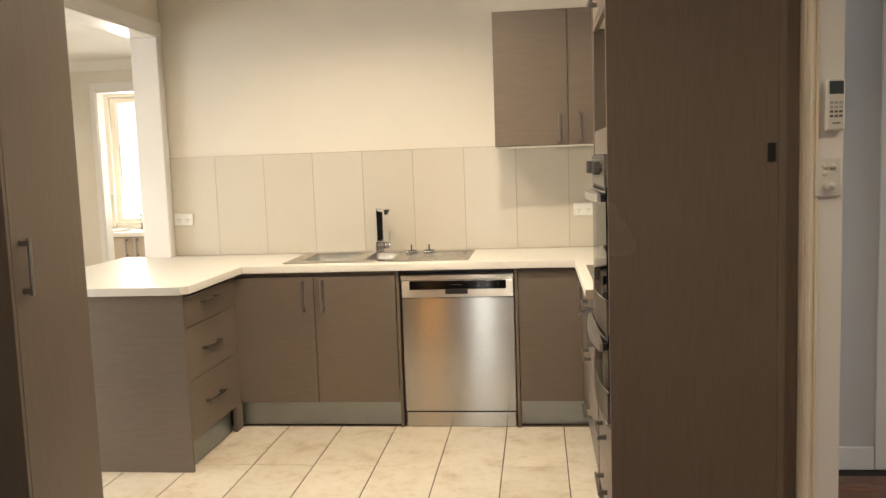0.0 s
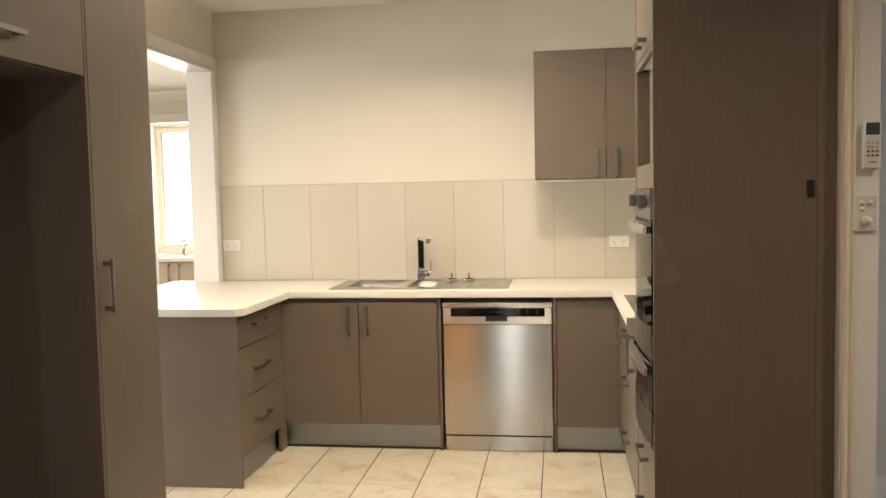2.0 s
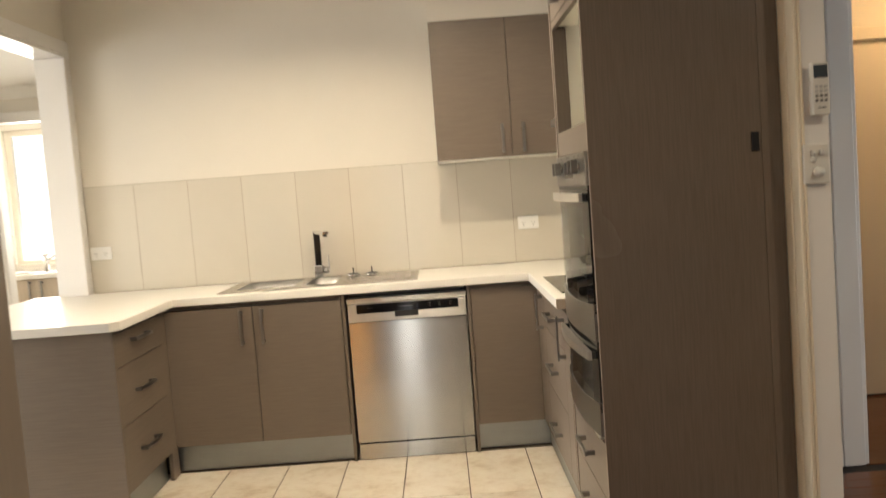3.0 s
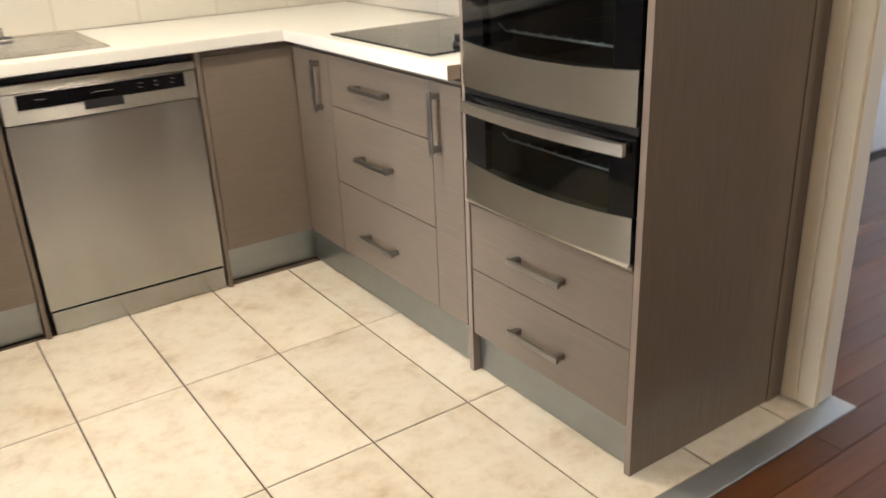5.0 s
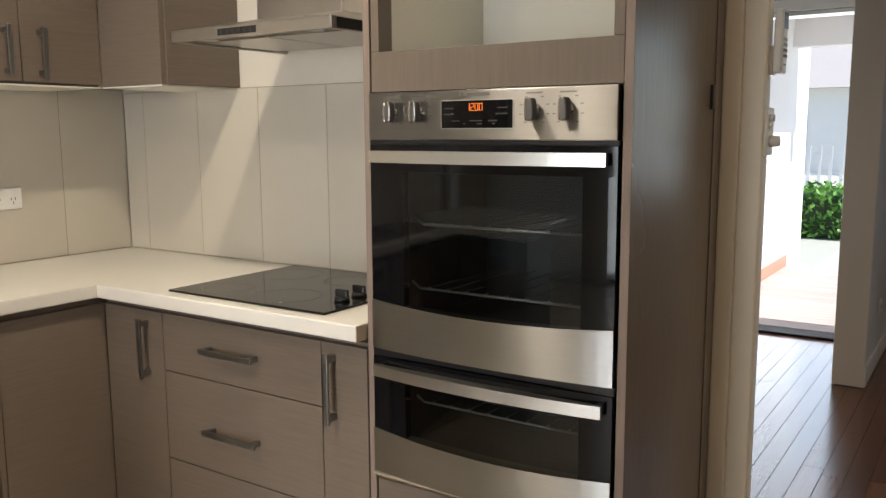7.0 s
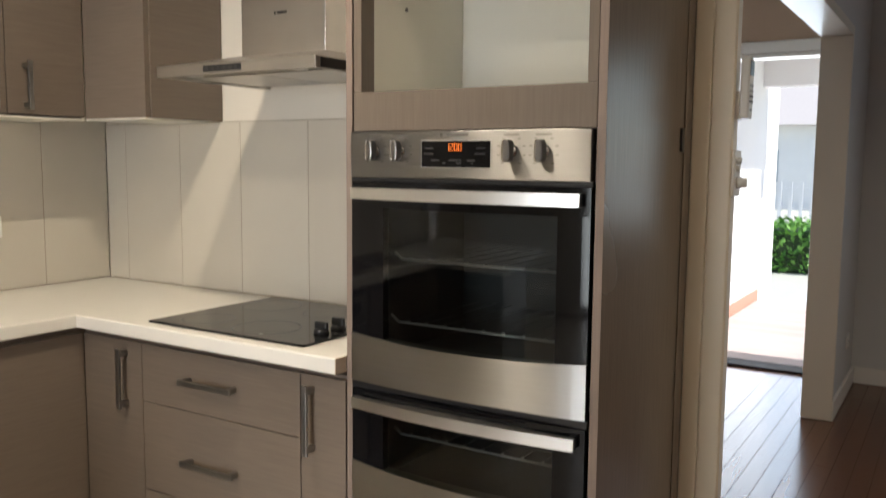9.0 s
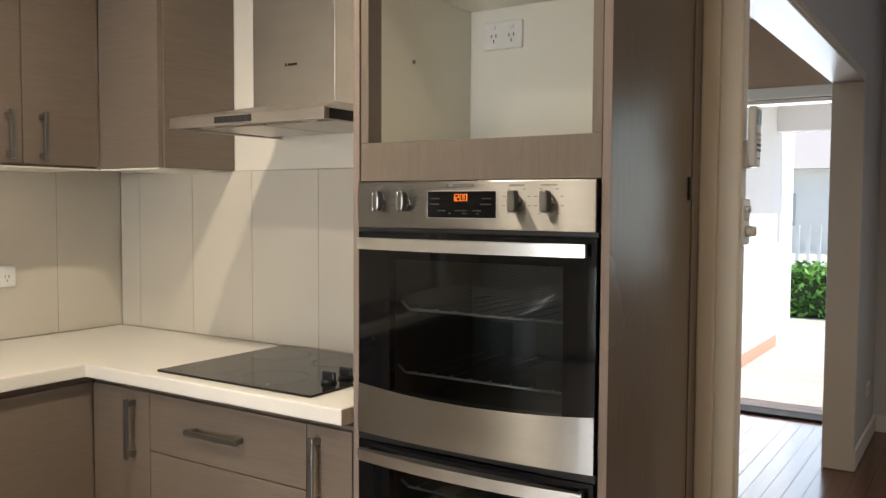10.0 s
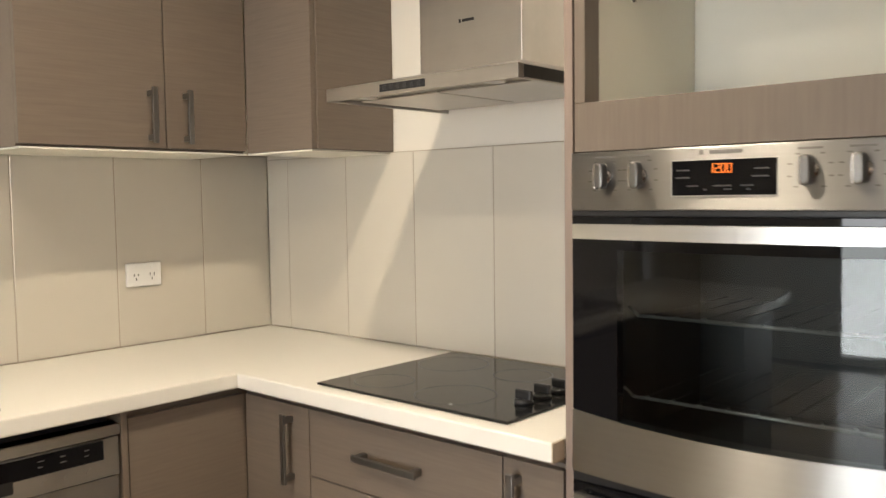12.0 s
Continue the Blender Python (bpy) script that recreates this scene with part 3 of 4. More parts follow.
# ---- wall cabinets ----
UZ0, UZ1 = 1.497, 2.225
up1 = thing("wall_cabinet", "taupe laminate wall cabinet with two doors above the bench", "cabinet", (0.25, 5.1, UZ0), "wall cabinets")
part("carcass", box(-0.088, 4.986, UZ0, 0.583, 5.285, UZ1), LAM_X, up1)
door_panel(up1, "y-", 4.966, -0.09, 0.312, UZ0 + 0.004, UZ1, LAM_X, ("up", 0.264, 1.523, 1.66))
door_panel(up1, "y-", 4.966, 0.312, 0.5825, UZ0 + 0.004, UZ1, LAM_X, ("up", 0.374, 1.523, 1.66))
part("underside", box(-0.086, 4.97, UZ0 - 0.006, 0.583, 5.285, UZ0 - 0.001, 0.0005), MELAMINE, up1, "white melamine underside")
up2 = thing("wall_cabinet", "taupe laminate corner wall cabinet with blank sides", "cabinet", (0.74, 4.8, UZ0), "wall cabinets")
part("carcass", box(0.603, 4.664, UZ0, XR - 0.002, 4.984, UZ1), LAM_Y, up2)
part("side_panel", box(0.583, 4.660, UZ0, 0.602, 4.965, UZ1), LAM_Y, up2)
part("end_panel", box(0.603, 4.655, UZ0, XR - 0.002, 4.6635, UZ1, 0.0006), LAM_X, up2)
part("underside", box(0.585, 4.662, UZ0 - 0.006, XR - 0.002, 4.966, UZ0 - 0.001, 0.0005), MELAMINE, up2, "white melamine underside")

# ---- oven tower ----
tower = thing("oven_cabinet", "tall taupe laminate oven cabinet with an open microwave niche", "cabinet", (0.65, 3.35, 0.0))
XT = 0.362
part("side_panel", box(XT - 0.002, 3.036, 0.0, 0.940, 3.054, 2.225), LAM_SIDE, tower)
part("edge_strip", box(XT - 0.0032, 3.0362, 0.0, XT - 0.0021, 3.0538, 2.225, 0), LAM_EDGE, tower, "pale edge strip")
part("edge_strip", box(XT - 0.0032, 3.6552, 0.0, XT - 0.0021, 3.6728, 2.225, 0), LAM_EDGE, tower, "pale edge strip")
part("side_panel", box(XT - 0.002, 3.655, 0.0, 0.90, 3.673, 2.225), LAM_Z, tower)
part("back_panel", box(0.86, 3.055, 0.14, 0.878, 3.654, 1.40), LAM_Z, tower)
part("scribe_strip", box(0.880, 3.033, 0.0, 0.940, 3.0356, 2.225, 0.0005), LAM_SIDE, tower, "slightly proud filler strip")
part("top_panel", box(XT + 0.02, 3.055, 2.207, 0.90, 3.654, 2.225), LAM_Z, tower)
part("infill_rail", box(XT, 3.056, 1.433, XT + 0.018, 3.653, 1.521), LAM_Z, tower)
part("niche_stile", box(XT, 3.056, 1.5215, XT + 0.05, 3.078, 1.899), LAM_Z, tower)
part("niche_stile", box(XT, 3.631, 1.5215, XT + 0.05, 3.653, 1.899), LAM_Z, tower)
part("niche_head", box(XT, 3.056, 1.8995, XT + 0.018, 3.653, 1.926), LAM_Z, tower)
door_panel(tower, "x-", XT, 3.056, 3.653, 1.928, 2.222, LAM_Y, ("level", 3.262, 3.448, 1.965))
for row in (
    (XT + 0.051, 3.058, 1.503, 0.84, 3.651, 1.521), (0.822, 3.074, 1.5215, 0.84, 3.635, 1.91),
    (XT + 0.051, 3.058, 1.5215, 0.84, 3.073, 1.91), (XT + 0.051, 3.636, 1.5215, 0.84, 3.651, 1.91),
    (XT + 0.019, 3.058, 1.9105, 0.84, 3.651, 1.926)):
    part("niche_board", boxes([row]), MELAMINE, tower, "white melamine niche lining")
part("screw_hole", rod((0.55, 3.6362, 1.735), (0.55, 3.6335, 1.735), 0.005, 10), PRINT_GREY, tower)
for z0, z1, zh in ((0.333, 0.525, 0.428), (0.128, 0.333, 0.222)):
    door_panel(tower, "x-", XT, 3.056, 3.653, z0, z1, LAM_Y, ("level", 3.271, 3.454, zh), "drawer_front")
part("drawer_box", box(XT + 0.02, 3.07, 0.14, 0.85, 3.64, 0.51), LAM_Y, tower)
part("trim_rail", box(XT - 0.006, 3.057, 0.529, XT + 0.02, 3.652, 0.541), STEEL, tower, "polished metal rail above the drawers")

# ---- ovens ----
OY0, OY1 = 3.061, 3.653


def rack(parent, z, y0, y1, x0, x1):
    bm = bmesh.new()
    add_rod(bm, (x0, y0, z), (x0, y1, z), 0.0032, 8)
    add_rod(bm, (x0, y1, z), (x0 - 0.012, y1 + 0.012, z + 0.018), 0.0032, 8)
    add_rod(bm, (x0, y0, z), (x0 - 0.012, y0 - 0.012, z + 0.018), 0.0032, 8)
    n = 9
    for i in range(n):
        y = y0 + (y1 - y0) * (i + 0.5) / n
        add_rod(bm, (x0 - 0.005, y, z + 0.003), (x0 + 0.008, y, z + 0.003), 0.0024, 6)
    r = part("wire_rack", bm, RACK, parent, "chrome wire shelf", True)
    # wires behind the rail take the dark enamel, for the cavity's shade
    bm = bmesh.new()
    for i in range(n):
        y = y0 + (y1 - y0) * (i + 0.5) / n
        add_rod(bm, (x0 + 0.008, y, z + 0.003), (x1, y, z + 0.003), 0.0009, 6)
    part("wires", bm, ENAMEL, r, "shelf wires coloured dark for the shade in the cavity", True)


def oven_door(parent, z0, z1, zw0, zw1, trim_z, handle_z, bow, sag):
    """A bowed glass door: black border, window, steel kick trim and steel bar handle."""
    xf = XT - 0.008
    wy0, wy1 = 3.128, 3.556
    d = part("door", bowed(OY0, OY1, zw1, z1, xf, xf + 0.012, bow), BLACK_GLASS, parent, "black glass oven door")

    def at(y):
        u = (y - OY0) / (OY1 - OY0)
        return xf - bow * (1 - (2 * u - 1) ** 2)
    for a, b in ((OY0, wy0), (wy1, OY1)):
        bm = bmesh.new()
        n = 4
        f = []
        for i in range(n + 1):
            y = a + (b - a) * i / n
            f.append([bm.verts.new(p) for p in ((at(y), y, trim_z - 0.03), (at(y), y, zw1), (xf + 0.012, y, zw1), (xf + 0.012, y, trim_z - 0.03))])
        for p, q in zip(f, f[1:]):
            for i in range(4):
                bm.faces.new((p[i], q[i], q[(i + 1) % 4], p[(i + 1) % 4]))
        bm.faces.new(f[0])
        bm.faces.new(list(reversed(f[-1])))
        part("border", bm, BLACK_GLASS, d)
    bm = bmesh.new()
    n = 10
    col = []
    for i in range(n + 1):
        y = wy0 + (wy1 - wy0) * i / n
        col.append([bm.verts.new((at(y), y, z)) for z in (trim_z - 0.03, zw1)])
    for p, q in zip(col, col[1:]):
        bm.faces.new((p[0], p[1], q[1], q[0]))
    w = part("window", bm, OVEN_GLASS, d, "tinted oven window", True)
    if sum(p.normal.x for p in w.data.polygons) > 0:
        w.data.flip_normals()
    w.visible_shadow = False
    part("kick_trim", bowed(OY0, OY1, z0, trim_z, xf - 0.003, xf + 0.014, bow, 20, sag), STEEL_Y, d, "brushed stainless lower trim", False)
    h = part("handle", bowed(OY0 + 0.014, OY1 - 0.016, handle_z - 0.013, handle_z + 0.013, xf - 0.026, xf - 0.015, bow * 1.1, 20), STEEL_BRIGHT, d, "bowed stainless bar handle")
    for y in (OY0 + 0.024, OY1 - 0.026):
        part("bracket", box(xf - 0.017, y - 0.008, handle_z - 0.012, xf + 0.004, y + 0.008, handle_z + 0.012, 0.003), BLACK, h)
    return d


oven = thing("double_oven", "stainless and black glass double wall oven, doors closed", "oven", (0.6, 3.36, 0.545))
part("cavity", boxes([
    (0.78, 3.10, 0.90, 0.80, 3.60, 1.32), (0.372, 3.09, 0.90, 0.78, 3.10, 1.32), (0.372, 3.60, 0.90, 0.78, 3.61, 1.32),
    (0.372, 3.09, 0.89, 0.80, 3.61, 0.90), (0.372, 3.09, 1.30, 0.80, 3.61, 1.32)]), ENAMEL, oven, "grey enamel cavity")
part("lower_cavity", boxes([
    (0.78, 3.10, 0.60, 0.80, 3.60, 0.84), (0.372, 3.09, 0.60, 0.78, 3.10, 0.84), (0.372, 3.60, 0.60, 0.78, 3.61, 0.84),
    (0.372, 3.09, 0.59, 0.80, 3.61, 0.60), (0.372, 3.09, 0.83, 0.80, 3.61, 0.84)]), ENAMEL, oven, "grey enamel cavity")
rack(oven, 1.135, 3.11, 3.555, 0.42, 0.76)
rack(oven, 0.985, 3.11, 3.565, 0.42, 0.76)
rack(oven, 0.712, 3.11, 3.555, 0.42, 0.76)
for z0, z1 in ((0.829, 0.846), (1.317, 1.327)):
    part("seal", box(XT - 0.008, 3.057, z0, XT + 0.003, 3.6535, z1, 0.001), BLACK, oven, "black gap above the door")
oven_door(oven, 0.847, 1.316, 0.955, 1.258, 0.962, 1.291, 0.018, 0.012)
oven_door(oven, 0.546, 0.828, 0.655, 0.775, 0.652, 0.800, 0.018, 0.012)
part("bottom_strip", box(XT - 0.016, OY0, 0.538, XT + 0.003, OY1, 0.5455, 0.0015), STEEL_BRIGHT, oven, "bright aluminium strip under the lower door")
panel = part("control_panel", box(XT - 0.012, OY0, 1.327, XT + 0.01, OY1, 1.431, 0.002), STEEL_Y, oven, "brushed stainless control panel")
PX = XT - 0.012
part("display", box(PX - 0.0015, 3.284, 1.352, PX + 0.003, 3.456, 1.409, 0.0008), BLACK_GLASS, panel, "black clock display")
part("display_border", boxes([(PX - 0.0010, 3.2828, 1.3505, PX + 0.002, 3.4572, 1.4105)]), PRINT_PALE, panel)
for y in (3.583, 3.515, 3.236, 3.163):
    k = rod((PX + 0.001, y, 1.387), (PX - 0.006, y, 1.387), 0.0135, 24)
    knob = part("knob_base", k, STEEL, panel, "round steel knob base", True)
    g = prism([(-0.007, -0.021), (0.006, -0.023), (0.009, -0.012), (0.009, 0.012), (0.006, 0.024), (-0.006, 0.023), (-0.009, 0.012), (-0.009, -0.012)], "x", PX - 0.026, PX - 0.004, 0.004)
    bmesh.ops.translate(g, verts=g.verts, vec=(0, y, 1.387))
    grip = part("knob", g, KNOB_DARK, knob, "oval dark metal oven knob")
    g = prism([(0.0085, -0.021), (0.0098, -0.012), (0.0105, 0.0), (0.0098, 0.012), (0.0085, 0.022), (0.005, 0.022), (0.005, -0.021)], "x", PX - 0.0255, PX - 0.004, 0.001)
    bmesh.ops.translate(g, verts=g.verts, vec=(0, y, 1.387))
    part("cheek", g, STEEL, grip, "bright steel side of the knob")
    bm = bmesh.new()
    for i in range(9):
        a = radians(-140 + 35 * i)
        cy, cz = y - 0.031 * math.sin(a), 1.387 + 0.031 * math.cos(a)
        if abs(cz - 1.379) < 0.038:
            add_box(bm, PX - 0.0006, cy - 0.0035, cz - 0.0012, PX + 0.001, cy + 0.0035, cz + 0.0012)
            part("print", bm, PRINT_GREY, panel)
            bm = bmesh.new()
    bm.free()
text_bars(panel, [(PX - 0.0006, 3.338, 1.4185, PX + 0.001, 3.392, 1.4245), (PX - 0.0006, 3.402, 1.418, PX + 0.001, 3.409, 1.4255)])
for y in (3.583, 3.515, 3.236, 3.163):
    text_bars(panel, [(PX - 0.0006, y - 0.018, 1.419, PX + 0.001, y + 0.018, 1.4222)])
text_bars(panel, [(PX - 0.0021, y, z, PX, y + w, z + 0.0025) for y, z, w in (
    (3.425, 1.392, 0.022), (3.425, 1.380, 0.024), (3.296, 1.392, 0.022), (3.296, 1.380, 0.026), (3.41, 1.366, 0.02), (3.355, 1.366, 0.03), (3.32, 1.366, 0.02), (3.395, 1.360, 0.006), (3.355, 1.360, 0.012), (3.325, 1.360, 0.006))], PRINT_DIM)

# the clock reads 12:00 in seven-segment digits
SEG = {"1": "bc", "2": "abged", "0": "abcdef"}
digits = bmesh.new()
DW_, DH_, TK = 0.0066, 0.0138, 0.0011
for n, ch in enumerate("1200"):
    y = 3.392 - n * 0.0102
    z = 1.3885
    for s in SEG[ch]:
        lo, hi = {"a": ((0, DH_), (DW_, DH_)), "g": ((0, DH_ / 2), (DW_, DH_ / 2)), "d": ((0, 0), (DW_, 0)),
                  "b": ((DW_, DH_ / 2), (DW_, DH_)), "c": ((DW_, 0), (DW_, DH_ / 2)), "e": ((0, 0), (0, DH_ / 2)), "f": ((0, DH_ / 2), (0, DH_))}[s]
        add_box(digits, PX - 0.0024, y - hi[0] - TK / 2, z + lo[1] - TK / 2, PX - 0.001, y - lo[0] + TK / 2, z + hi[1] + TK / 2)
part("digits", digits, ORANGE, panel, "glowing orange 12:00")


# ---- dishwasher ----
dw = thing("dishwasher", "freestanding brushed stainless dishwasher under the bench", "dishwasher", (-0.299, 4.99, 0.0))
DX0, DX1, DYF = -0.597, -0.001, 4.694
part("body", box(DX0 + 0.003, DYF + 0.045, 0.02, DX1 - 0.003, 5.27, 0.845), BLACK, dw, "black dishwasher tub")
part("door", prism([(DYF + 0.004, 0.090), (DYF + 0.044, 0.090), (DYF + 0.044, 0.708), (DYF + 0.002, 0.708), (DYF - 0.001, 0.5), (DYF - 0.001, 0.3)], "x", DX0, DX1, 0.001), STEEL_V, dw, "brushed stainless door")
ctl = part("control_panel", box(DX0, DYF - 0.004, 0.711, DX1, DYF + 0.044, 0.803, 0.002), STEEL_PANEL, dw, "stainless control panel")
part("display", box(DX0 + 0.044, DYF - 0.006, 0.754, DX1 - 0.038, DYF, 0.800, 0.001), BLACK_GLASS, ctl, "black display strip")
part("handle_recess", box(-0.362, DYF - 0.0065, 0.728, -0.242, DYF, 0.757, 0.001), BLACK, ctl, "black recessed handle")
part("top_edge", box(DX0 - 0.004, DYF - 0.006, 0.806, DX1 + 0.004, DYF + 0.04, 0.832, 0.003), STEEL_PANEL, dw, "stainless top strip")
part("kick_plate", box(DX0 + 0.004, DYF + 0.002, 0.003, DX1 - 0.002, DYF + 0.03, 0.084, 0.002), STEEL_V, dw, "stainless kick plate")
for x in (-0.563, -0.485, -0.455, -0.175, -0.125, -0.075):
    part("button", rod((x, DYF - 0.0035, 0.734), (x, DYF - 0.008, 0.734), 0.0075, 12), STEEL_PANEL, ctl)
text_bars(ctl, [(x, DYF - 0.0064, z, x + w, DYF - 0.005, z + 0.0018) for x, z, w in (
    (-0.50, 0.779, 0.03), (-0.325, 0.778, 0.055), (-0.338, 0.777, 0.008), (-0.19, 0.785, 0.014), (-0.19, 0.772, 0.011), (-0.14, 0.785, 0.012), (-0.14, 0.772, 0.014), (-0.085, 0.785, 0.012), (-0.085, 0.772, 0.009))], PRINT_GREY)

# ---- sink and tap ----
sink = thing("kitchen_sink", "stainless inset sink with one and a half bowls and a drainer", "sink", (-0.75, 4.99, 0.9))
SX = [-1.262, -1.19, -0.885, -0.828, -0.672, -0.61, -0.238]
SY = [4.748, 4.835, 4.862, 5.20, 5.235]


def sink_filled(i, j):
    x, y = (SX[i] + SX[i + 1]) / 2, (SY[j] + SY[j + 1]) / 2
    main = -1.19 < x < -0.885 and 4.835 < y < 5.20
    small = -0.828 < x < -0.672 and 4.835 < y < 5.20
    return not (main or small)


part("rim", slab(SX, SY, sink_filled, 0.897, 0.9045, 0.0015), STEEL, sink)


def bowl(x0, y0, x1, y1, depth):
    bm = bmesh.new()
    add_box(bm, x0, y0, 0.903 - depth, x1, y1, 0.903)
    top = [f for f in bm.faces if all(v.co.z > 0.9 for v in f.verts)]
    bmesh.ops.delete(bm, geom=top, context="FACES")
    es = [e for e in bm.edges if len(e.link_faces) == 2]
    bmesh.ops.bevel(bm, geom=es, offset=0.035, segments=5, profile=0.5, affect="EDGES")
    b = part("bowl", bm, STEEL_BOWL, sink, "stainless sink bowl", True)
    m = b.modifiers.new("thick", "SOLIDIFY")
    m.thickness = 0.0015
    part("waste", rod(((x0 + x1) / 2, (y0 + y1) / 2, 0.903 - depth), ((x0 + x1) / 2, (y0 + y1) / 2, 0.907 - depth), 0.035, 20), CHROME, b)


bowl(-1.19, 4.835, -0.885, 5.20, 0.17)
bowl(-0.828, 4.835, -0.672, 5.20, 0.11)
for i in range(9):
    y = 4.86 + i * 0.038
    part("drainer_rib", box(-0.585, y - 0.006, 0.9035, -0.275, y + 0.006, 0.9065, 0.0014), STEEL, sink)
for x in (-0.598, -0.495):
    plug = thing("sink_plug", "chrome and black basket plug standing on the sink drainer", "sink plug", (x, 5.108, 0.906), "sink plugs")
    part("disc", rod((x, 5.108, 0.9075), (x, 5.108, 0.920), 0.030, 24, 0.040), CHROME, plug, "", True)
    part("seal", rod((x, 5.108, 0.919), (x, 5.108, 0.924), 0.033, 20, 0.028), BLACK, plug)
    part("stem", rod((x, 5.108, 0.921), (x, 5.108, 0.956), 0.0035, 10), DARK_CHROME, plug)
tap = thing("mixer_tap", "square-necked chrome kitchen mixer tap behind the sink", "tap", (-0.80, 5.215, 0.9045))
part("base", box(-0.826, 5.191, 0.9045, -0.774, 5.239, 0.975, 0.005), CHROME, tap)
part("neck", box(-0.818, 5.203, 0.974, -0.782, 5.228, 1.168, 0.004), DARK_CHROME, tap, "tall flat neck")
sp = bmesh.new()
add_box(sp, -0.818, 5.03, 1.150, -0.782, 5.215, 1.170, 0.004)
bmesh.ops.rotate(sp, verts=sp.verts, cent=(-0.80, 5.215, 1.16), matrix=Matrix.Rotation(radians(24), 3, "Z"))
spout = part("spout", sp, CHROME, tap)
ae = rod((-0.80, 5.05, 1.151), (-0.80, 5.05, 1.138), 0.012, 14)
bmesh.ops.rotate(ae, verts=ae.verts, cent=(-0.80, 5.215, 1.16), matrix=Matrix.Rotation(radians(24), 3, "Z"))
part("aerator", ae, DARK_CHROME, spout)
part("lever_hub", rod((-0.775, 5.215, 0.945), (-0.745, 5.215, 0.945), 0.02, 18), CHROME, tap, "", True)
part("lever", box(-0.748, 5.205, 0.942, -0.738, 5.225, 1.03, 0.003), CHROME, tap)

# ---- cooktop ----
hob = thing("cooktop", "black ceramic glass cooktop with four side knobs", "cooktop", (0.62, 4.11, 0.9))
HX0, HX1, HY0, HY1 = 0.362, 0.868, 3.812, 4.396
part("glass", box(HX0, HY0, 0.9005, HX1, HY1, 0.907, 0.002), HOB_GLASS, hob)
for x, y, r in ((0.475, 4.275, 0.075), (0.735, 4.275, 0.095), (0.475, 4.045, 0.095), (0.735, 4.045, 0.075)):
    bm = bmesh.new()
    ring = [[], []]
    for i in range(40):
        a = 2 * math.pi * i / 40
        for k, rr in enumerate((r, r - 0.0022)):
            ring[k].append(bm.verts.new((x + rr * math.cos(a), y + rr * math.sin(a), 0.9074)))
    for i in range(40):
        j = (i + 1) % 40
        bm.faces.new((ring[0][i], ring[0][j], ring[1][j], ring[1][i]))
    part("heat_zone", bm, plain("zone_print", (0.05, 0.05, 0.05), 0.3) if "zone_print" not in bpy.data.materials else bpy.data.materials["zone_print"], hob, "thin grey cooking zone ring")
for x in (0.50, 0.57, 0.64, 0.71):
    kn = rod((x, 3.872, 0.907), (x, 3.872, 0.918), 0.022, 24, 0.019)
    kb = part("knob", kn, BLACK, hob, "black cooktop knob", True)
    g = bmesh.new()
    add_box(g, x - 0.021, 3.866, 0.917, x + 0.021, 3.878, 0.938, 0.004)
    bmesh.ops.rotate(g, verts=g.verts, cent=(x, 3.872, 0.92), matrix=Matrix.Rotation(radians(90), 3, "Z"))
    part("grip", g, BLACK, kb)
part("indicator", box(0.395, 3.99, 0.9072, 0.401, 3.996, 0.9082, 0), PRINT_PALE, hob)

# ---- rangehood ----
hood = thing("rangehood", "stainless canopy rangehood on the wall above the cooktop", "rangehood", (0.65, 4.09, 1.585))
CX0, CX1, CY0, CY1, CZ = 0.448, XR - 0.003, 3.842, 4.437, 1.597
part("lip", boxes([(CX0, CY0, CZ, CX0 + 0.012, CY1, CZ + 0.031), (CX0 + 0.012, CY1 - 0.012, CZ, CX1, CY1, CZ + 0.031), (CX0 + 0.012, CY0, CZ, CX1, CY0 + 0.012, CZ + 0.031)], 0.001), STEEL_HOOD, hood, "stainless lip")
part("end_insert", box(CX0 + 0.02, CY0 - 0.0015, CZ + 0.003, CX1 - 0.01, CY0 + 0.002, CZ + 0.029, 0.0005), BLACK, hood, "dark end of the canopy")
bm = bmesh.new()
lo = [bm.verts.new(p) for p in ((CX0, CY0, CZ + 0.031), (CX1, CY0, CZ + 0.031), (CX1, CY1, CZ + 0.031), (CX0, CY1, CZ + 0.031))]
hi = [bm.verts.new(p) for p in ((0.652, 3.978, CZ + 0.075), (CX1, 3.978, CZ + 0.075), (CX1, 4.315, CZ + 0.075), (0.652, 4.315, CZ + 0.075))]
for i in range(4):
    bm.faces.new((lo[i], lo[(i + 1) % 4], hi[(i + 1) % 4], hi[i]))
bm.faces.new(hi)
bm.faces.new(list(reversed(lo)))
part("canopy", bm, STEEL_HOOD, hood, "sloping stainless canopy")
chim = part("chimney", box(0.658, 3.984, CZ + 0.073, CX1, 4.309, CEIL - 0.002, 0.002), STEEL_HOOD, hood, "stainless chimney")
text_bars(chim, [(0.6572, 4.128, 1.786, 0.6585, 4.166, 1.793), (0.6572, 4.170, 1.785, 0.6585, 4.176, 1.794)], BLACK)
part("underside", box(CX0 + 0.013, CY0 + 0.013, CZ + 0.010, CX1 - 0.001, CY1 - 0.013, CZ + 0.016, 0), STEEL_HOOD, hood)
for a, b in ((CY0 + 0.03, 4.135), (4.145, CY1 - 0.03)):
    part("filter", box(CX0 + 0.09, a, CZ + 0.004, CX1 - 0.06, b, CZ + 0.0095, 0.0008), STEEL_HOOD, hood, "aluminium grease filter")
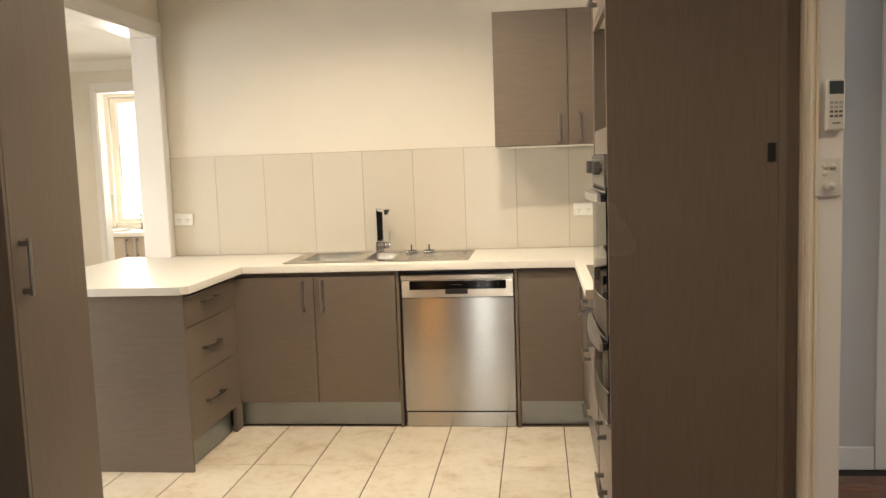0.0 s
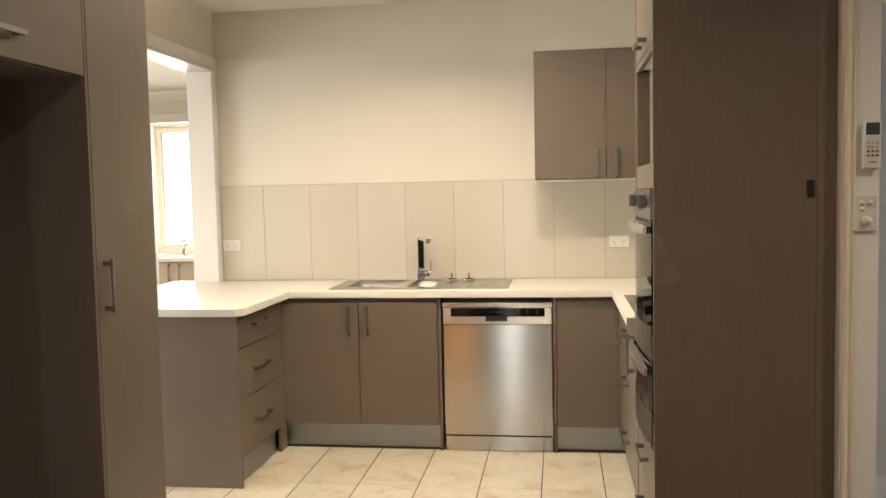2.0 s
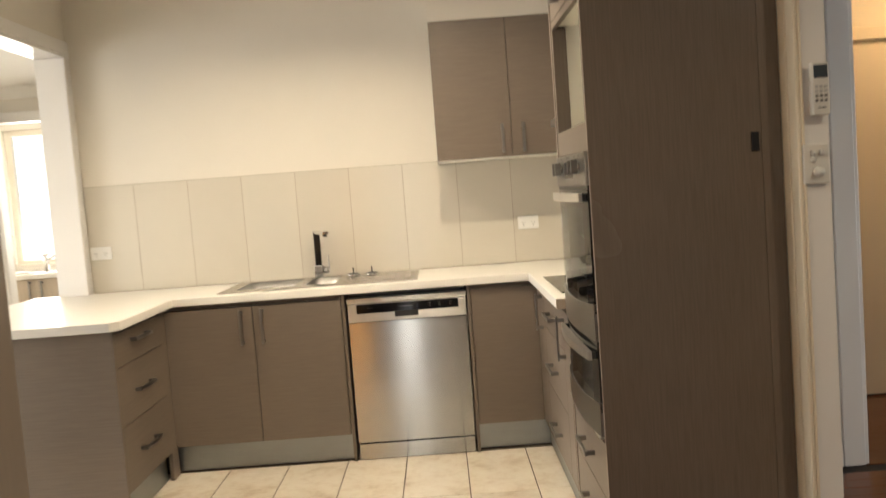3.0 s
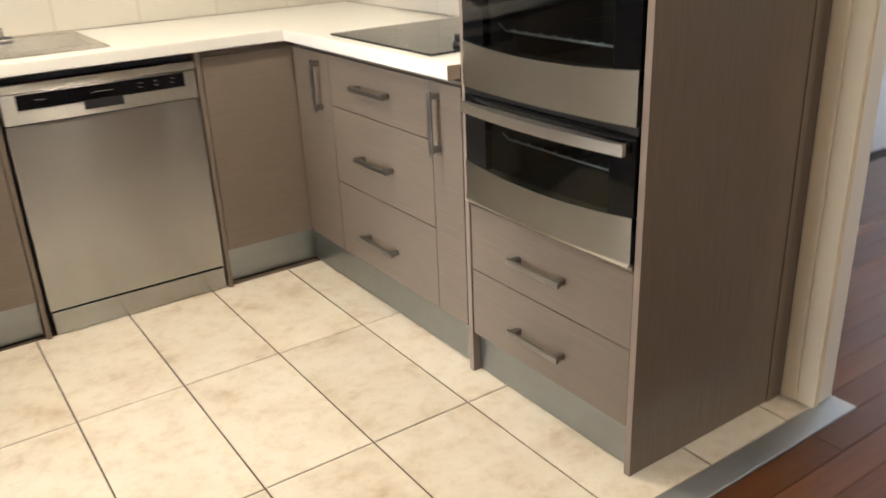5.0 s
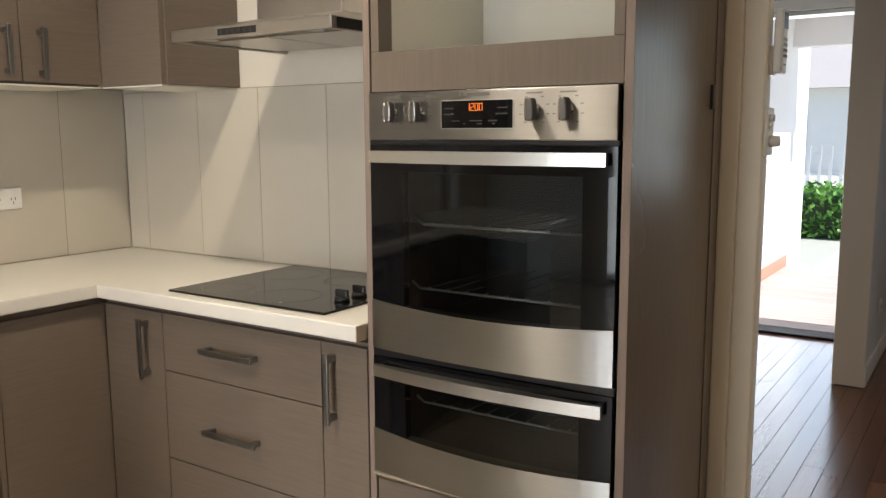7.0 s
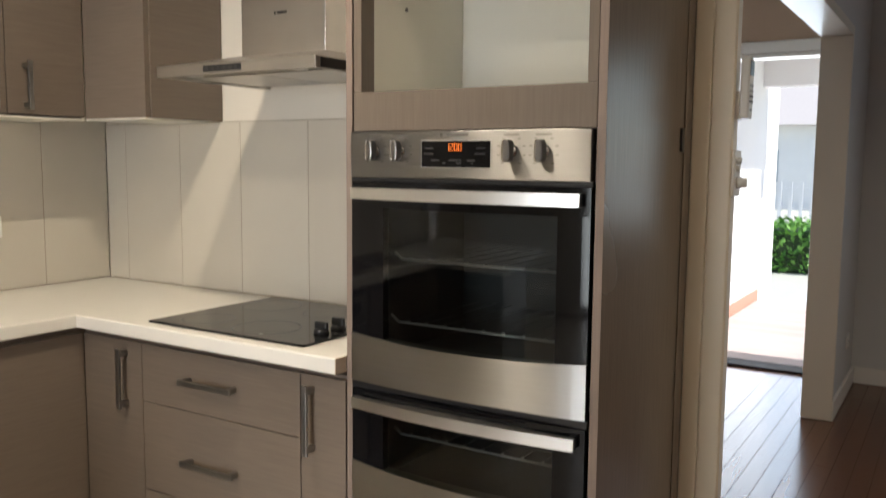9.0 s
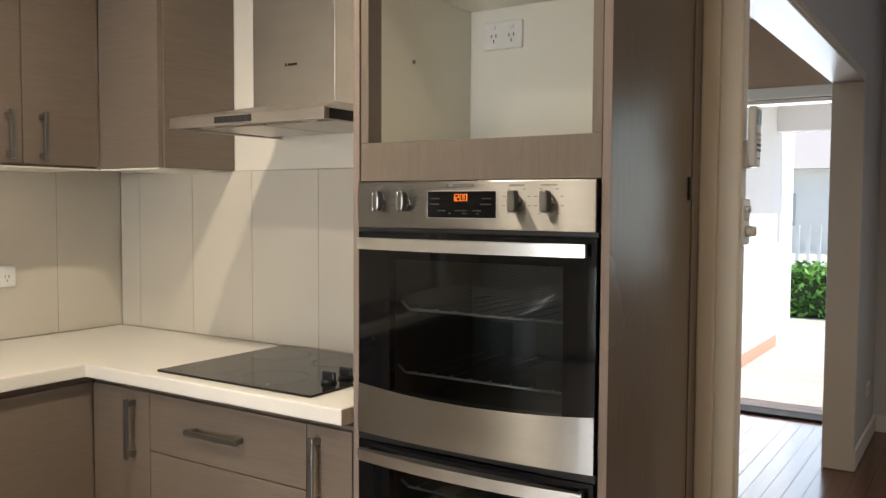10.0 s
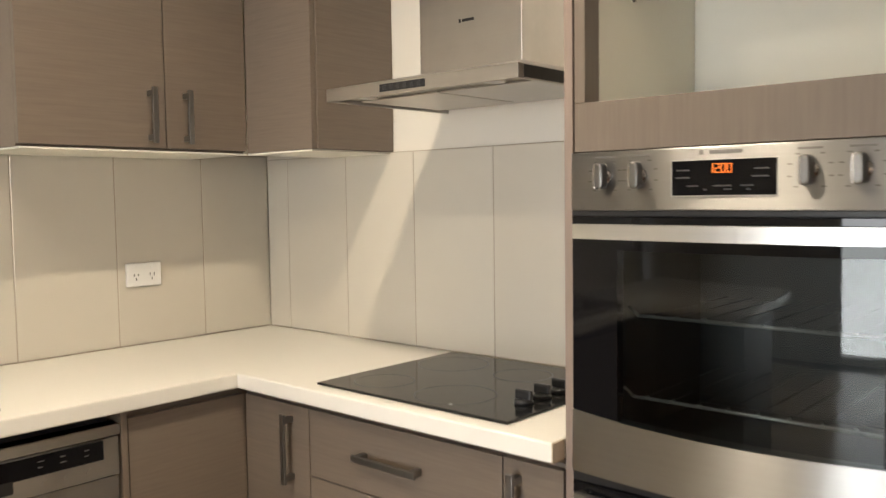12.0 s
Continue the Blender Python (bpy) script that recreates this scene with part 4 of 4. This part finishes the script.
for y in (CY0 + 0.1, CY1 - 0.1):
    part("lamp_cover", rod((CX0 + 0.05, y, CZ + 0.004), (CX0 + 0.05, y, CZ + 0.0098), 0.025, 16), WHITE_PLASTIC, hood)
keys = part("key_strip", box(CX0 - 0.0015, 4.10, CZ + 0.007, CX0 + 0.002, 4.245, CZ + 0.025, 0.0006), BLACK, hood, "black control key strip")
for i in range(6):
    y = 4.117 + i * 0.022
    part("key", box(CX0 - 0.003, y - 0.006, CZ + 0.011, CX0 - 0.001, y + 0.006, CZ + 0.021, 0.0005), PRINT_DIM, keys)


# ---- wall fittings ----
def power_point(at, wide_axis, normal, w=0.118, h=0.074):
    """A double power outlet; normal is -1 along the axis it faces."""
    x, y, z = at
    ob = thing("power_outlet", "white double power outlet on the wall", "power outlet", (x, y, z - h / 2), "power outlets")

    def flat(a0, z0, a1, z1, d0, d1, bev=0.0):
        if wide_axis == "x":
            return box(x + a0, y - d1, z + z0, x + a1, y - d0, z + z1, bev)
        return box(x - d1, y + a0, z + z0, x - d0, y + a1, z + z1, bev)
    pl = part("plate", flat(-w / 2, -h / 2, w / 2, h / 2, 0, 0.010, 0.003), WHITE_PLASTIC, ob)
    for s in (-0.027, 0.027):
        for da, dz in ((-0.007, 0.0), (0.007, 0.0), (0.0, -0.014)):
            part("slot", flat(s + da - 0.0013, dz - 0.005, s + da + 0.0013, dz + 0.004, 0.0096, 0.0106), BLACK, pl)
        part("rocker", flat(s - 0.006, 0.016, s + 0.006, 0.027, 0.0096, 0.0125, 0.001), WHITE_PLASTIC, pl)
    return ob


TILE_F = 5.2905
power_point((0.402, TILE_F, 1.124), "x", -1)
power_point((-2.045, TILE_F, 1.128), "x", -1)
power_point((0.8215, 3.530, 1.835), "y", -1)
power_point((4.20, 2.979, 0.33), "x", -1)

rem = thing("remote_control", "white air conditioner remote in a wall holder", "remote control", (1.006, 2.93, 1.47), "")
part("holder", box(0.985, 2.930, 1.475, 1.027, 2.9445, 1.545, 0.003), CREAM_PLASTIC, rem, "cream wall holder")
body_r = part("body", box(0.981, 2.908, 1.478, 1.031, 2.930, 1.628, 0.005), CREAM_PLASTIC, rem)
part("screen", box(0.986, 2.9068, 1.583, 1.026, 2.909, 1.620, 0.001), LCD, body_r, "dark grey screen")
for r in range(4):
    for c in range(3):
        part("button", box(0.988 + c * 0.013, 2.906, 1.516 + r * 0.013, 0.997 + c * 0.013, 2.9085, 1.523 + r * 0.013, 0.0008), (PRINT_GREY, PRINT_PALE)[r > 1], body_r)
text_bars(body_r, [(0.995, 2.9072, 1.497, 1.018, 2.909, 1.501)])
dim = thing("dimmer_switch", "cream light switch plate with a dimmer knob", "light switch", (0.994, 2.94, 1.283))
plate = part("plate", box(0.957, 2.930, 1.284, 1.031, 2.9445, 1.398, 0.003), CREAM_PLASTIC, dim)
for dx, dz in ((-0.012, 0.028), (0.012, 0.028), (-0.012, 0.008)):
    part("button", rod((0.996 + dx, 2.931, 1.345 + dz), (0.996 + dx, 2.924, 1.345 + dz), 0.008, 14), CREAM_PLASTIC, plate, "", True)
part("knob", rod((0.996, 2.931, 1.318), (0.996, 2.908, 1.318), 0.014, 20, 0.0125), CREAM_PLASTIC, plate, "round dimmer knob", True)
grounded("door_catch", box(0.849, 3.030, 1.394, 0.871, 3.0358, 1.450, 0.001), BLACK, "small black door catch on the cabinet side", "door catch", (0.873, 3.03, 1.394))

# ---- ceiling lights ----
for x, y, watts, glow in LAMPS:
    top = LOW if x < XL else CEIL
    dl = thing("downlight", "small round white recessed ceiling downlight, lit", "ceiling light", (x, y, top), "downlights")
    bm = bmesh.new()
    for i in range(32):
        a, b = 2 * math.pi * i / 32, 2 * math.pi * (i + 1) / 32
        q = [bm.verts.new((x + r * math.cos(t), y + r * math.sin(t), z)) for r, t, z in (
            (0.055, a, top - 0.001), (0.055, b, top - 0.001), (0.040, b, top - 0.008), (0.040, a, top - 0.008))]
        bm.faces.new(q)
    part("rim", bm, WHITE_TRIM, dl, "", True)
    part("lens", rod((x, y, top - 0.001), (x, y, top - 0.006), 0.040, 24), LENS, dl, "glowing lens")
    lamp = bpy.data.lights.new("downlight_lamp", "AREA")
    lamp.shape, lamp.size, lamp.energy, lamp.color = "DISK", 0.06, watts, glow
    lamp.spread = radians(150)
    ob = new("downlight_lamp", lamp)
    ob.location = (x, y, top - 0.012)

# ---- pantry and fridge recess ----
pantry = thing("pantry_cabinet", "tall taupe laminate pantry cabinet with one door", "cabinet", (-1.78, 2.88, 0.0))
part("carcass", box(-2.12, 2.695, 0.10, -1.470, 3.078, 2.60), LAM_Z, pantry)
part("side_panel", box(-2.12, 2.676, 0.0, -1.452, 2.694, 2.60), LAM_Z, pantry)
part("side_panel", box(-2.12, 3.079, 0.0, -1.452, 3.097, 2.60), LAM_Z, pantry)
door_panel(pantry, "x+", -1.450, 2.690, 3.083, 0.11, 2.60, LAM_Z, ("up", 2.735, 1.066, 1.230))
part("kick", box(-1.51, 2.695, 0.003, -1.498, 3.078, 0.10), ALU, pantry, "brushed aluminium kickboard")
ohc = thing("overhead_cabinet", "taupe laminate cabinet above the empty fridge recess", "cabinet", (-1.78, 2.2, 1.822))
part("carcass", box(-2.12, 1.76, 1.822, -1.470, 2.674, 2.60), LAM_Y, ohc)
door_panel(ohc, "x+", -1.450, 1.76, 2.215, 1.826, 2.60, LAM_Y, ("level", 1.93, 2.10, 1.90))
door_panel(ohc, "x+", -1.450, 2.215, 2.672, 1.826, 2.60, LAM_Y, ("level", 2.15, 2.335, 1.90))
grounded("fridge_end_panel", box(-2.12, 1.738, 0.0, -1.452, 1.758, 2.60), LAM_Z, "tall taupe laminate panel closing the fridge recess", "panel", (-1.78, 1.75, 0))

# ---- laundry beyond the dining room ----
lb = thing("laundry_cabinet", "pale laminate laundry cabinet with paired doors", "cabinet", (-3.2, 7.65, 0.0))
PALE = laminate("pale_laminate", (1, 1, 0.04), (0.52, 0.44, 0.35))
part("carcass", box(-4.26, 7.40, 0.1, -2.06, 7.89, 0.862), PALE, lb)
for i in range(5):
    x = -4.26 + i * 0.4
    xh = x + (0.05 if i % 2 == 0 else 0.35)
    door_panel(lb, "y-", 7.38, x, x + 0.4, 0.11, 0.858, PALE, ("up", xh, 0.69, 0.84))
grounded("laundry_benchtop", box(-4.3, 7.35, 0.864, -2.02, 7.895, 0.902, 0.003), BENCH, "white laminate laundry benchtop", "benchtop", (-3.2, 7.6, 0.864))
trough = thing("laundry_sink", "inset stainless laundry sink under the window", "sink", (-3.4, 7.6, 0.902))
part("rim", slab([-3.68, -3.63, -3.11, -3.06], [7.42, 7.46, 7.74, 7.80], lambda i, j: not (i == 1 and j == 1), 0.902, 0.910), STEEL, trough)
part("basin", box(-3.63, 7.46, 0.9025, -3.11, 7.74, 0.905, 0), STEEL, trough)
lt = thing("laundry_tap", "chrome mixer laundry tap with a slanting spout", "tap", (-3.54, 7.77, 0.910))
part("base", rod((-3.54, 7.77, 0.910), (-3.54, 7.77, 1.03), 0.022, 16), CHROME, lt, "", True)
part("spout", rod((-3.54, 7.765, 0.985), (-3.37, 7.65, 1.062), 0.012, 12), CHROME, lt, "", True)
part("lever", box(-3.566, 7.752, 1.03, -3.505, 7.788, 1.052, 0.006), CHROME, lt)
sl = solo("splashback_laundry", boxes([(-4.3, 7.893, 0.903, -3.872, 7.899, 1.222)]), GROUT, "grouted bed of the laundry splashback tiles", "splashback", "structure")
for x in (-4.145, -4.0):
    part("tile", box(x - 0.153, 7.885, 0.905, x, 7.8928, 1.22, 0.001), SPLASH, sl)
part("tile", box(-3.999, 7.885, 0.905, -3.873, 7.8928, 1.22, 0.001), SPLASH, sl)


def window(name, x0, x1, z0, z1, y, label):
    w = thing(name, label, "window", ((x0 + x1) / 2, y, z0))
    w["kind"] = "structure"
    f = part("window_frame", boxes([(x0, y, z0, x0 + 0.05, y + 0.05, z1), (x1 - 0.05, y, z0, x1, y + 0.05, z1),
                                    (x0 + 0.05, y, z0, x1 - 0.05, y + 0.05, z0 + 0.05), (x0 + 0.05, y, z1 - 0.05, x1 - 0.05, y + 0.05, z1)]), TRIM, w)
    g = part("pane", box(x0 + 0.05, y + 0.02, z0 + 0.05, x1 - 0.05, y + 0.026, z1 - 0.05, 0), CLEAR, w)
    g.visible_shadow = False
    part("window_sill", box(x0, y - 0.03, z0 + 0.001, x1, y - 0.001, z0 + 0.02, 0.003), TRIM, w)
    return w


window("window_1", -3.868, -2.452, 0.942, 2.138, 7.93, "cream-framed laundry window full of daylight")
# unseen sidelights, added behind the viewpoint to reflect in the dishwasher; amber replaces a warm source
AMBER = pane("amber_glass", (0.95, 0.55, 0.15))
for name, x0, x1, glass, label in (("window_2", -0.768, -0.472, CLEAR, "added clear sidelight, unseen source of the dishwasher's white streak"), ("window_3", -1.508, -1.132, AMBER, "added amber sidelight, stand-in for the dishwasher's orange streak source")):
    w = thing(name, label, "window", ((x0 + x1) / 2, -2.1, 0.1))
    w["kind"] = "structure"
    part("window_frame", boxes([(x0, -2.12, 0.101, x0 + 0.03, -2.08, 2.099), (x1 - 0.03, -2.12, 0.101, x1, -2.08, 2.099), (x0 + 0.03, -2.12, 0.101, x1 - 0.03, -2.08, 0.131), (x0 + 0.03, -2.12, 2.069, x1 - 0.03, -2.08, 2.099)]), WHITE_TRIM, w)
    part("pane", box(x0 + 0.03, -2.105, 0.131, x1 - 0.03, -2.099, 2.069, 0), glass, w).visible_shadow = False
# unseen slab, added to block direct sun through the rear sidelights
solo("eave_rear", boxes([(-2.4, -3.6, 2.62, 4.8, -2.2, 2.72)]), CEILING, "added unseen slab that keeps the sun out of the rear windows", "eave", "structure")
lw = thing("window_4", "white-framed living room window facing the porch", "window", (4.68, 1.35, 0.9))
lw["kind"] = "structure"
part("window_frame", boxes([(4.65, 0.602, 0.902, 4.69, 0.65, 2.098), (4.65, 2.05, 0.902, 4.69, 2.098, 2.098), (4.65, 0.65, 0.902, 4.69, 2.05, 0.95),
                            (4.65, 0.65, 2.05, 4.69, 2.05, 2.098), (4.65, 1.33, 0.95, 4.69, 1.37, 2.05)]), WHITE_TRIM, lw)
for a, b in ((0.65, 1.33), (1.37, 2.05)):
    part("pane", box(4.667, a, 0.95, 4.673, b, 2.05, 0), CLEAR, lw).visible_shadow = False
part("window_sill", box(4.535, 0.58, 0.902, 4.649, 2.12, 0.925, 0.004), WHITE_TRIM, lw)
gd = thing("door_2", "aluminium-framed glass sliding door to the garden, closed", "door", (-5.47, 3.25, 0.0))
gd["kind"] = "structure"
for a, b in ((2.455, 3.25), (3.25, 4.045)):
    fr = part("frame", boxes([(-5.49, a, 0.0, -5.45, a + 0.045, 2.095), (-5.49, b - 0.045, 0.0, -5.45, b, 2.095), (-5.49, a + 0.045, 0.0, -5.45, b - 0.045, 0.06), (-5.49, a + 0.045, 2.045, -5.45, b - 0.045, 2.095)]), WHITE_TRIM, gd)
    g = part("pane", box(-5.475, a + 0.045, 0.06, -5.468, b - 0.045, 2.045, 0), CLEAR, fr)
    g.visible_shadow = False

# ---- outside ----
solo("ground", boxes([(-400, -400, -0.6, 400, 400, -0.32)]), LAWN, "sunlit lawn and paving reaching into the distance", "ground", "structure")
solo("road", boxes([(17, -300, -0.319, 24, 300, -0.30)]), ASPHALT, "grey asphalt street", "road", "structure")
solo("kerb", boxes([(16.7, -300, -0.319, 17.0, 300, -0.20)], 0.0), CONCRETE, "concrete kerb along the street", "kerb", "structure")
solo("path", boxes([(7.6, 2.6, -0.319, 16.7, 4.2, -0.29)]), CONCRETE, "pale concrete garden path", "path", "structure")
solo("patio", boxes([(-11, 2.0, -0.319, -5.56, 7.0, -0.06)]), CONCRETE, "pale concrete patio outside the garden door", "patio", "structure")
# added backdrop: catches the sun so the laundry window shows plain white
solo("wall_neighbour", boxes([(-9, 9.9, -0.319, 2, 10.05, 2.9)]), RENDERED, "added white backdrop that makes the laundry window look full of light", "wall", "structure")
deck = solo("porch_deck", boxes([(4.74, 1.4, -0.318, 7.5, 4.17, -0.032)]), GAP, "dark framing under the porch deck boards", "deck", "structure")
solo("wall_porch", boxes([(4.74, 4.18, -0.318, 8.40, 4.32, 2.9)]), RENDERED, "white rendered porch side wall", "wall", "structure")
solo("trim_porch_base", box(4.75, 4.165, -0.03, 7.66, 4.1795, 0.10, 0.004), TERRACOTTA, "terracotta painted base of the porch wall", "trim", "structure")
solo("porch_ceiling", boxes([(4.74, 3.15, 2.42, 7.75, 4.5, 2.5)]), CEILING, "white porch ceiling", "ceiling", "structure")
solo("porch_beam", boxes([(7.52, 3.15, 2.12, 7.68, 4.5, 2.419)], 0.006), RENDERED, "white beam along the porch edge", "beam", "structure")


def foliage(bm, lo, hi, n, size, seed):
    """Small folded leaves spread through the skin of a rough block."""
    rng = random.Random(seed)
    for _ in range(n):
        p = [rng.uniform(lo[i], hi[i]) for i in range(3)]
        if rng.random() < 0.8:
            k = rng.choice((0, 0, 1, 1, 2))
            p[k] = (lo[k] if k < 2 and rng.random() < 0.5 else hi[k]) + rng.gauss(0, 0.05)
        c = Vector(p)
        u = Vector((rng.gauss(0, 1), rng.gauss(0, 1), rng.gauss(0, 1))).normalized()
        w = u.cross(Vector((rng.gauss(0, 1), rng.gauss(0, 1), 1.5))).normalized()
        s = size * rng.uniform(0.6, 1.3)
        vs = [bm.verts.new(q) for q in (c - u * s, c + w * s * 0.45, c + u * s, c - w * s * 0.45)]
        bm.faces.new(vs)
    return bm


hedge = thing("hedge", "clipped bright green hedge in the front garden", "hedge", (13.0, 5.2, -0.32))
part("foliage", foliage(bmesh.new(), (12.5, 3.4, -0.3), (13.6, 7.5, 0.42), 7000, 0.06, 3), LEAF, hedge)
# core block in dark green, standing for the shade between the leaves
part("core", box(12.6, 3.5, -0.32, 13.5, 7.4, 0.34, 0.05), leafy("hedge_shade_core", (0.02, 0.05, 0.01), (0.03, 0.06, 0.012)), hedge, "block coloured dark for the shade inside the hedge")
fence = thing("picket_fence", "white picket fence across the street", "fence", (25.5, 8, -0.3))
for i in range(40):
    y = 2 + i * 0.3
    part("picket", box(25.48, y, -0.3, 25.52, y + 0.1, 0.85, 0), RENDERED, fence)
for z in (0.0, 0.6):
    part("rail", box(25.53, 1.9, z, 25.57, 14.0, z + 0.08, 0), RENDERED, fence)
house = thing("house", "pale single-storey house across the street", "house", (36, 9, -0.32))
hw = part("wall", boxes([(32, 3, -0.32, 40, 15, 2.8)]), RENDERED, house)
part("roof", prism([(31.4, 2.8), (40.6, 2.8), (36, 5.2)], "y", 2.4, 15.6), ROOF, house)
for y in (5, 8.4, 11.5):
    part("window", box(31.96, y, 0.7, 32.01, y + 1.4, 1.9, 0), FAR_GLASS, hw)
gf = thing("garden_fence", "green colorbond fence behind the patio", "fence", (-11.5, 4, -0.32))
GREEN_FENCE = plain("green_fence_paint", (0.06, 0.14, 0.10), 0.5)
for i in range(12):
    part("sheet", box(-11.5, -4 + i * 1.3, -0.32, -11.46, -2.71 + i * 1.3, 1.5, 0.004), GREEN_FENCE, gf)
bush = thing("shrub", "green garden shrubs along the back fence", "shrub", (-10.8, 5, -0.32))
part("foliage", foliage(bmesh.new(), (-11.2, 0, -0.3), (-10.5, 9, 0.5), 5000, 0.09, 5), LEAF, bush)

# ---- pieces: floor boards, tiles, deck boards ----


def piece_mesh(name, w, d, h, material, bevel=0.0015):
    """A bevel-topped block with its top at z = 0 and its corner at the origin."""
    b = bevel
    co = [(b, b, 0), (w - b, b, 0), (w - b, d - b, 0), (b, d - b, 0), (0, 0, -b), (w, 0, -b), (w, d, -b), (0, d, -b), (0, 0, -h), (w, 0, -h), (w, d, -h), (0, d, -h)]
    fs = [(0, 1, 2, 3)] + [(4 + i, 4 + (i + 1) % 4, (i + 1) % 4, i) for i in range(4)] + [(8 + i, 8 + (i + 1) % 4, 4 + (i + 1) % 4, 4 + i) for i in range(4)]
    me = bpy.data.meshes.new(name)
    me.from_pydata(co, [], fs)
    me.materials.append(material)
    return me


def lay(name, parent, me, m):
    ob = new(name, me)
    ob.parent = parent
    ob.matrix_basis = m
    return ob


TW, TD, TG = 0.302, 0.588, 0.0048
cache = {}


def tile_mesh(w, d):
    key = (round(w, 3), round(d, 3))
    if key not in cache:
        cache[key] = piece_mesh("tile", *key, 0.016, FLOOR_TILE, 0.0018)
    return cache[key]


rng = random.Random(11)
for j in range(5):
    y0, y1 = 2.946 + j * TD, min(2.946 + (j + 1) * TD, 5.49)
    for i in range(-19, 4):
        x0 = 0.248 + i * TW
        x1 = min(x0 + TW, 1.035)
        if x0 < -5.4 or (y0 > 4.7 and x0 > -2.4) or x1 - x0 < 0.05:
            continue
        lay("tile", floor_tiles, tile_mesh(x1 - x0 - TG, y1 - y0 - TG), pose(x0 + TG / 2, y0 + TG / 2, rng.uniform(-0.0004, 0.0004)))

# splashback tiles
splash_back = solo("splashback_back", boxes([(-2.112, 5.2935, 0.9, 0.893, 5.2995, 1.509)]), GROUT, "grouted bed of the splashback tiles behind the sink", "splashback", "structure")
edges = [-2.112] + [-1.826 + 0.3065 * k for k in range(9)] + [0.8965]
for a, b in zip(edges, edges[1:]):
    lay("tile", splash_back, piece_mesh("tile", b - a - 0.003, 0.604, 0.008, SPLASH, 0.001), pose(a + 0.0015, 5.2925 - rng.uniform(0, 0.0004), 0.9025, 90))
splash_right = solo("splashback_right", boxes([(0.8975, 3.675, 0.9, 0.9045, 5.286, 1.497)]), GROUT, "grouted bed of the splashback tiles behind the cooktop", "splashback", "structure")
edges = [5.2915, 5.176, 4.872, 4.566, 4.260, 3.954, 3.676]
for a, b in zip(edges, edges[1:]):
    lay("tile", splash_right, piece_mesh("tile", a - b - 0.003, 0.592, 0.008, SPLASH, 0.001), pose(0.8965 - rng.uniform(0, 0.0004), a - 0.0015, 0.9025, 90, 0, -90))

# timber boards run away from the kitchen towards the front door
bw = 0.083
meshes = [piece_mesh("board", L, bw - 0.0012, 0.014, BOARDS, 0.0008) for L in (0.9, 1.3, 1.8, 2.4)]
count = 0
spots = []
for r in range(38):
    y = 2.872 - 24 * bw + r * bw
    if y > 2.86:
        x, limit = 1.045, 4.56
        if y < 2.95:
            x = 1.045
    else:
        x, limit = -1.44, 4.56
    x -= rng.uniform(0, 0.5) if y < 2.86 else 0.0
    while x < limit - 0.3:
        me = rng.choice(meshes)
        L = (0.9, 1.3, 1.8, 2.4)[meshes.index(me)]
        if x + L > limit:
            L = limit - x
            me = piece_mesh("board", L, bw - 0.0012, 0.014, BOARDS, 0.0008)
        spots.append((x, y, L, me))
        x += L + 0.0006
for x, y, L, me in spots[:290]:
    lay("board", floor_boards, me, pose(x, y, rng.uniform(-0.0003, 0.0003)))
rest = bmesh.new()
for x, y, L, me in spots[290:]:
    add_box(rest, x, y, -0.014, x + L, y + bw - 0.0012, 0.0)
for r in range(34):
    y = 2.872 - 24 * bw - (r + 1) * bw
    x = XL - rng.uniform(0, 1.0)
    while x < 4.5:
        L = rng.uniform(0.9, 2.4)
        add_box(rest, max(x, XL), y, -0.014, min(x + L, 4.55), y + bw - 0.0012, 0.0)
        x += L + 0.0006
for r in range(13):
    add_box(rest, 1.05, 4.12 + r * bw, -0.014, 4.6, 4.12 + (r + 1) * bw - 0.0012, 0.0)
ob = put_mesh("boards_beyond", rest, BOARDS)
ob.parent = floor_boards
tagged(ob, "polished boards away from the kitchen", kind="stuff")
dm = piece_mesh("board", 0.088, 2.76, 0.025, DECK, 0.002)
for i in range(30):
    lay("board", deck, dm, pose(4.76 + i * 0.0915, 1.40, -0.005))
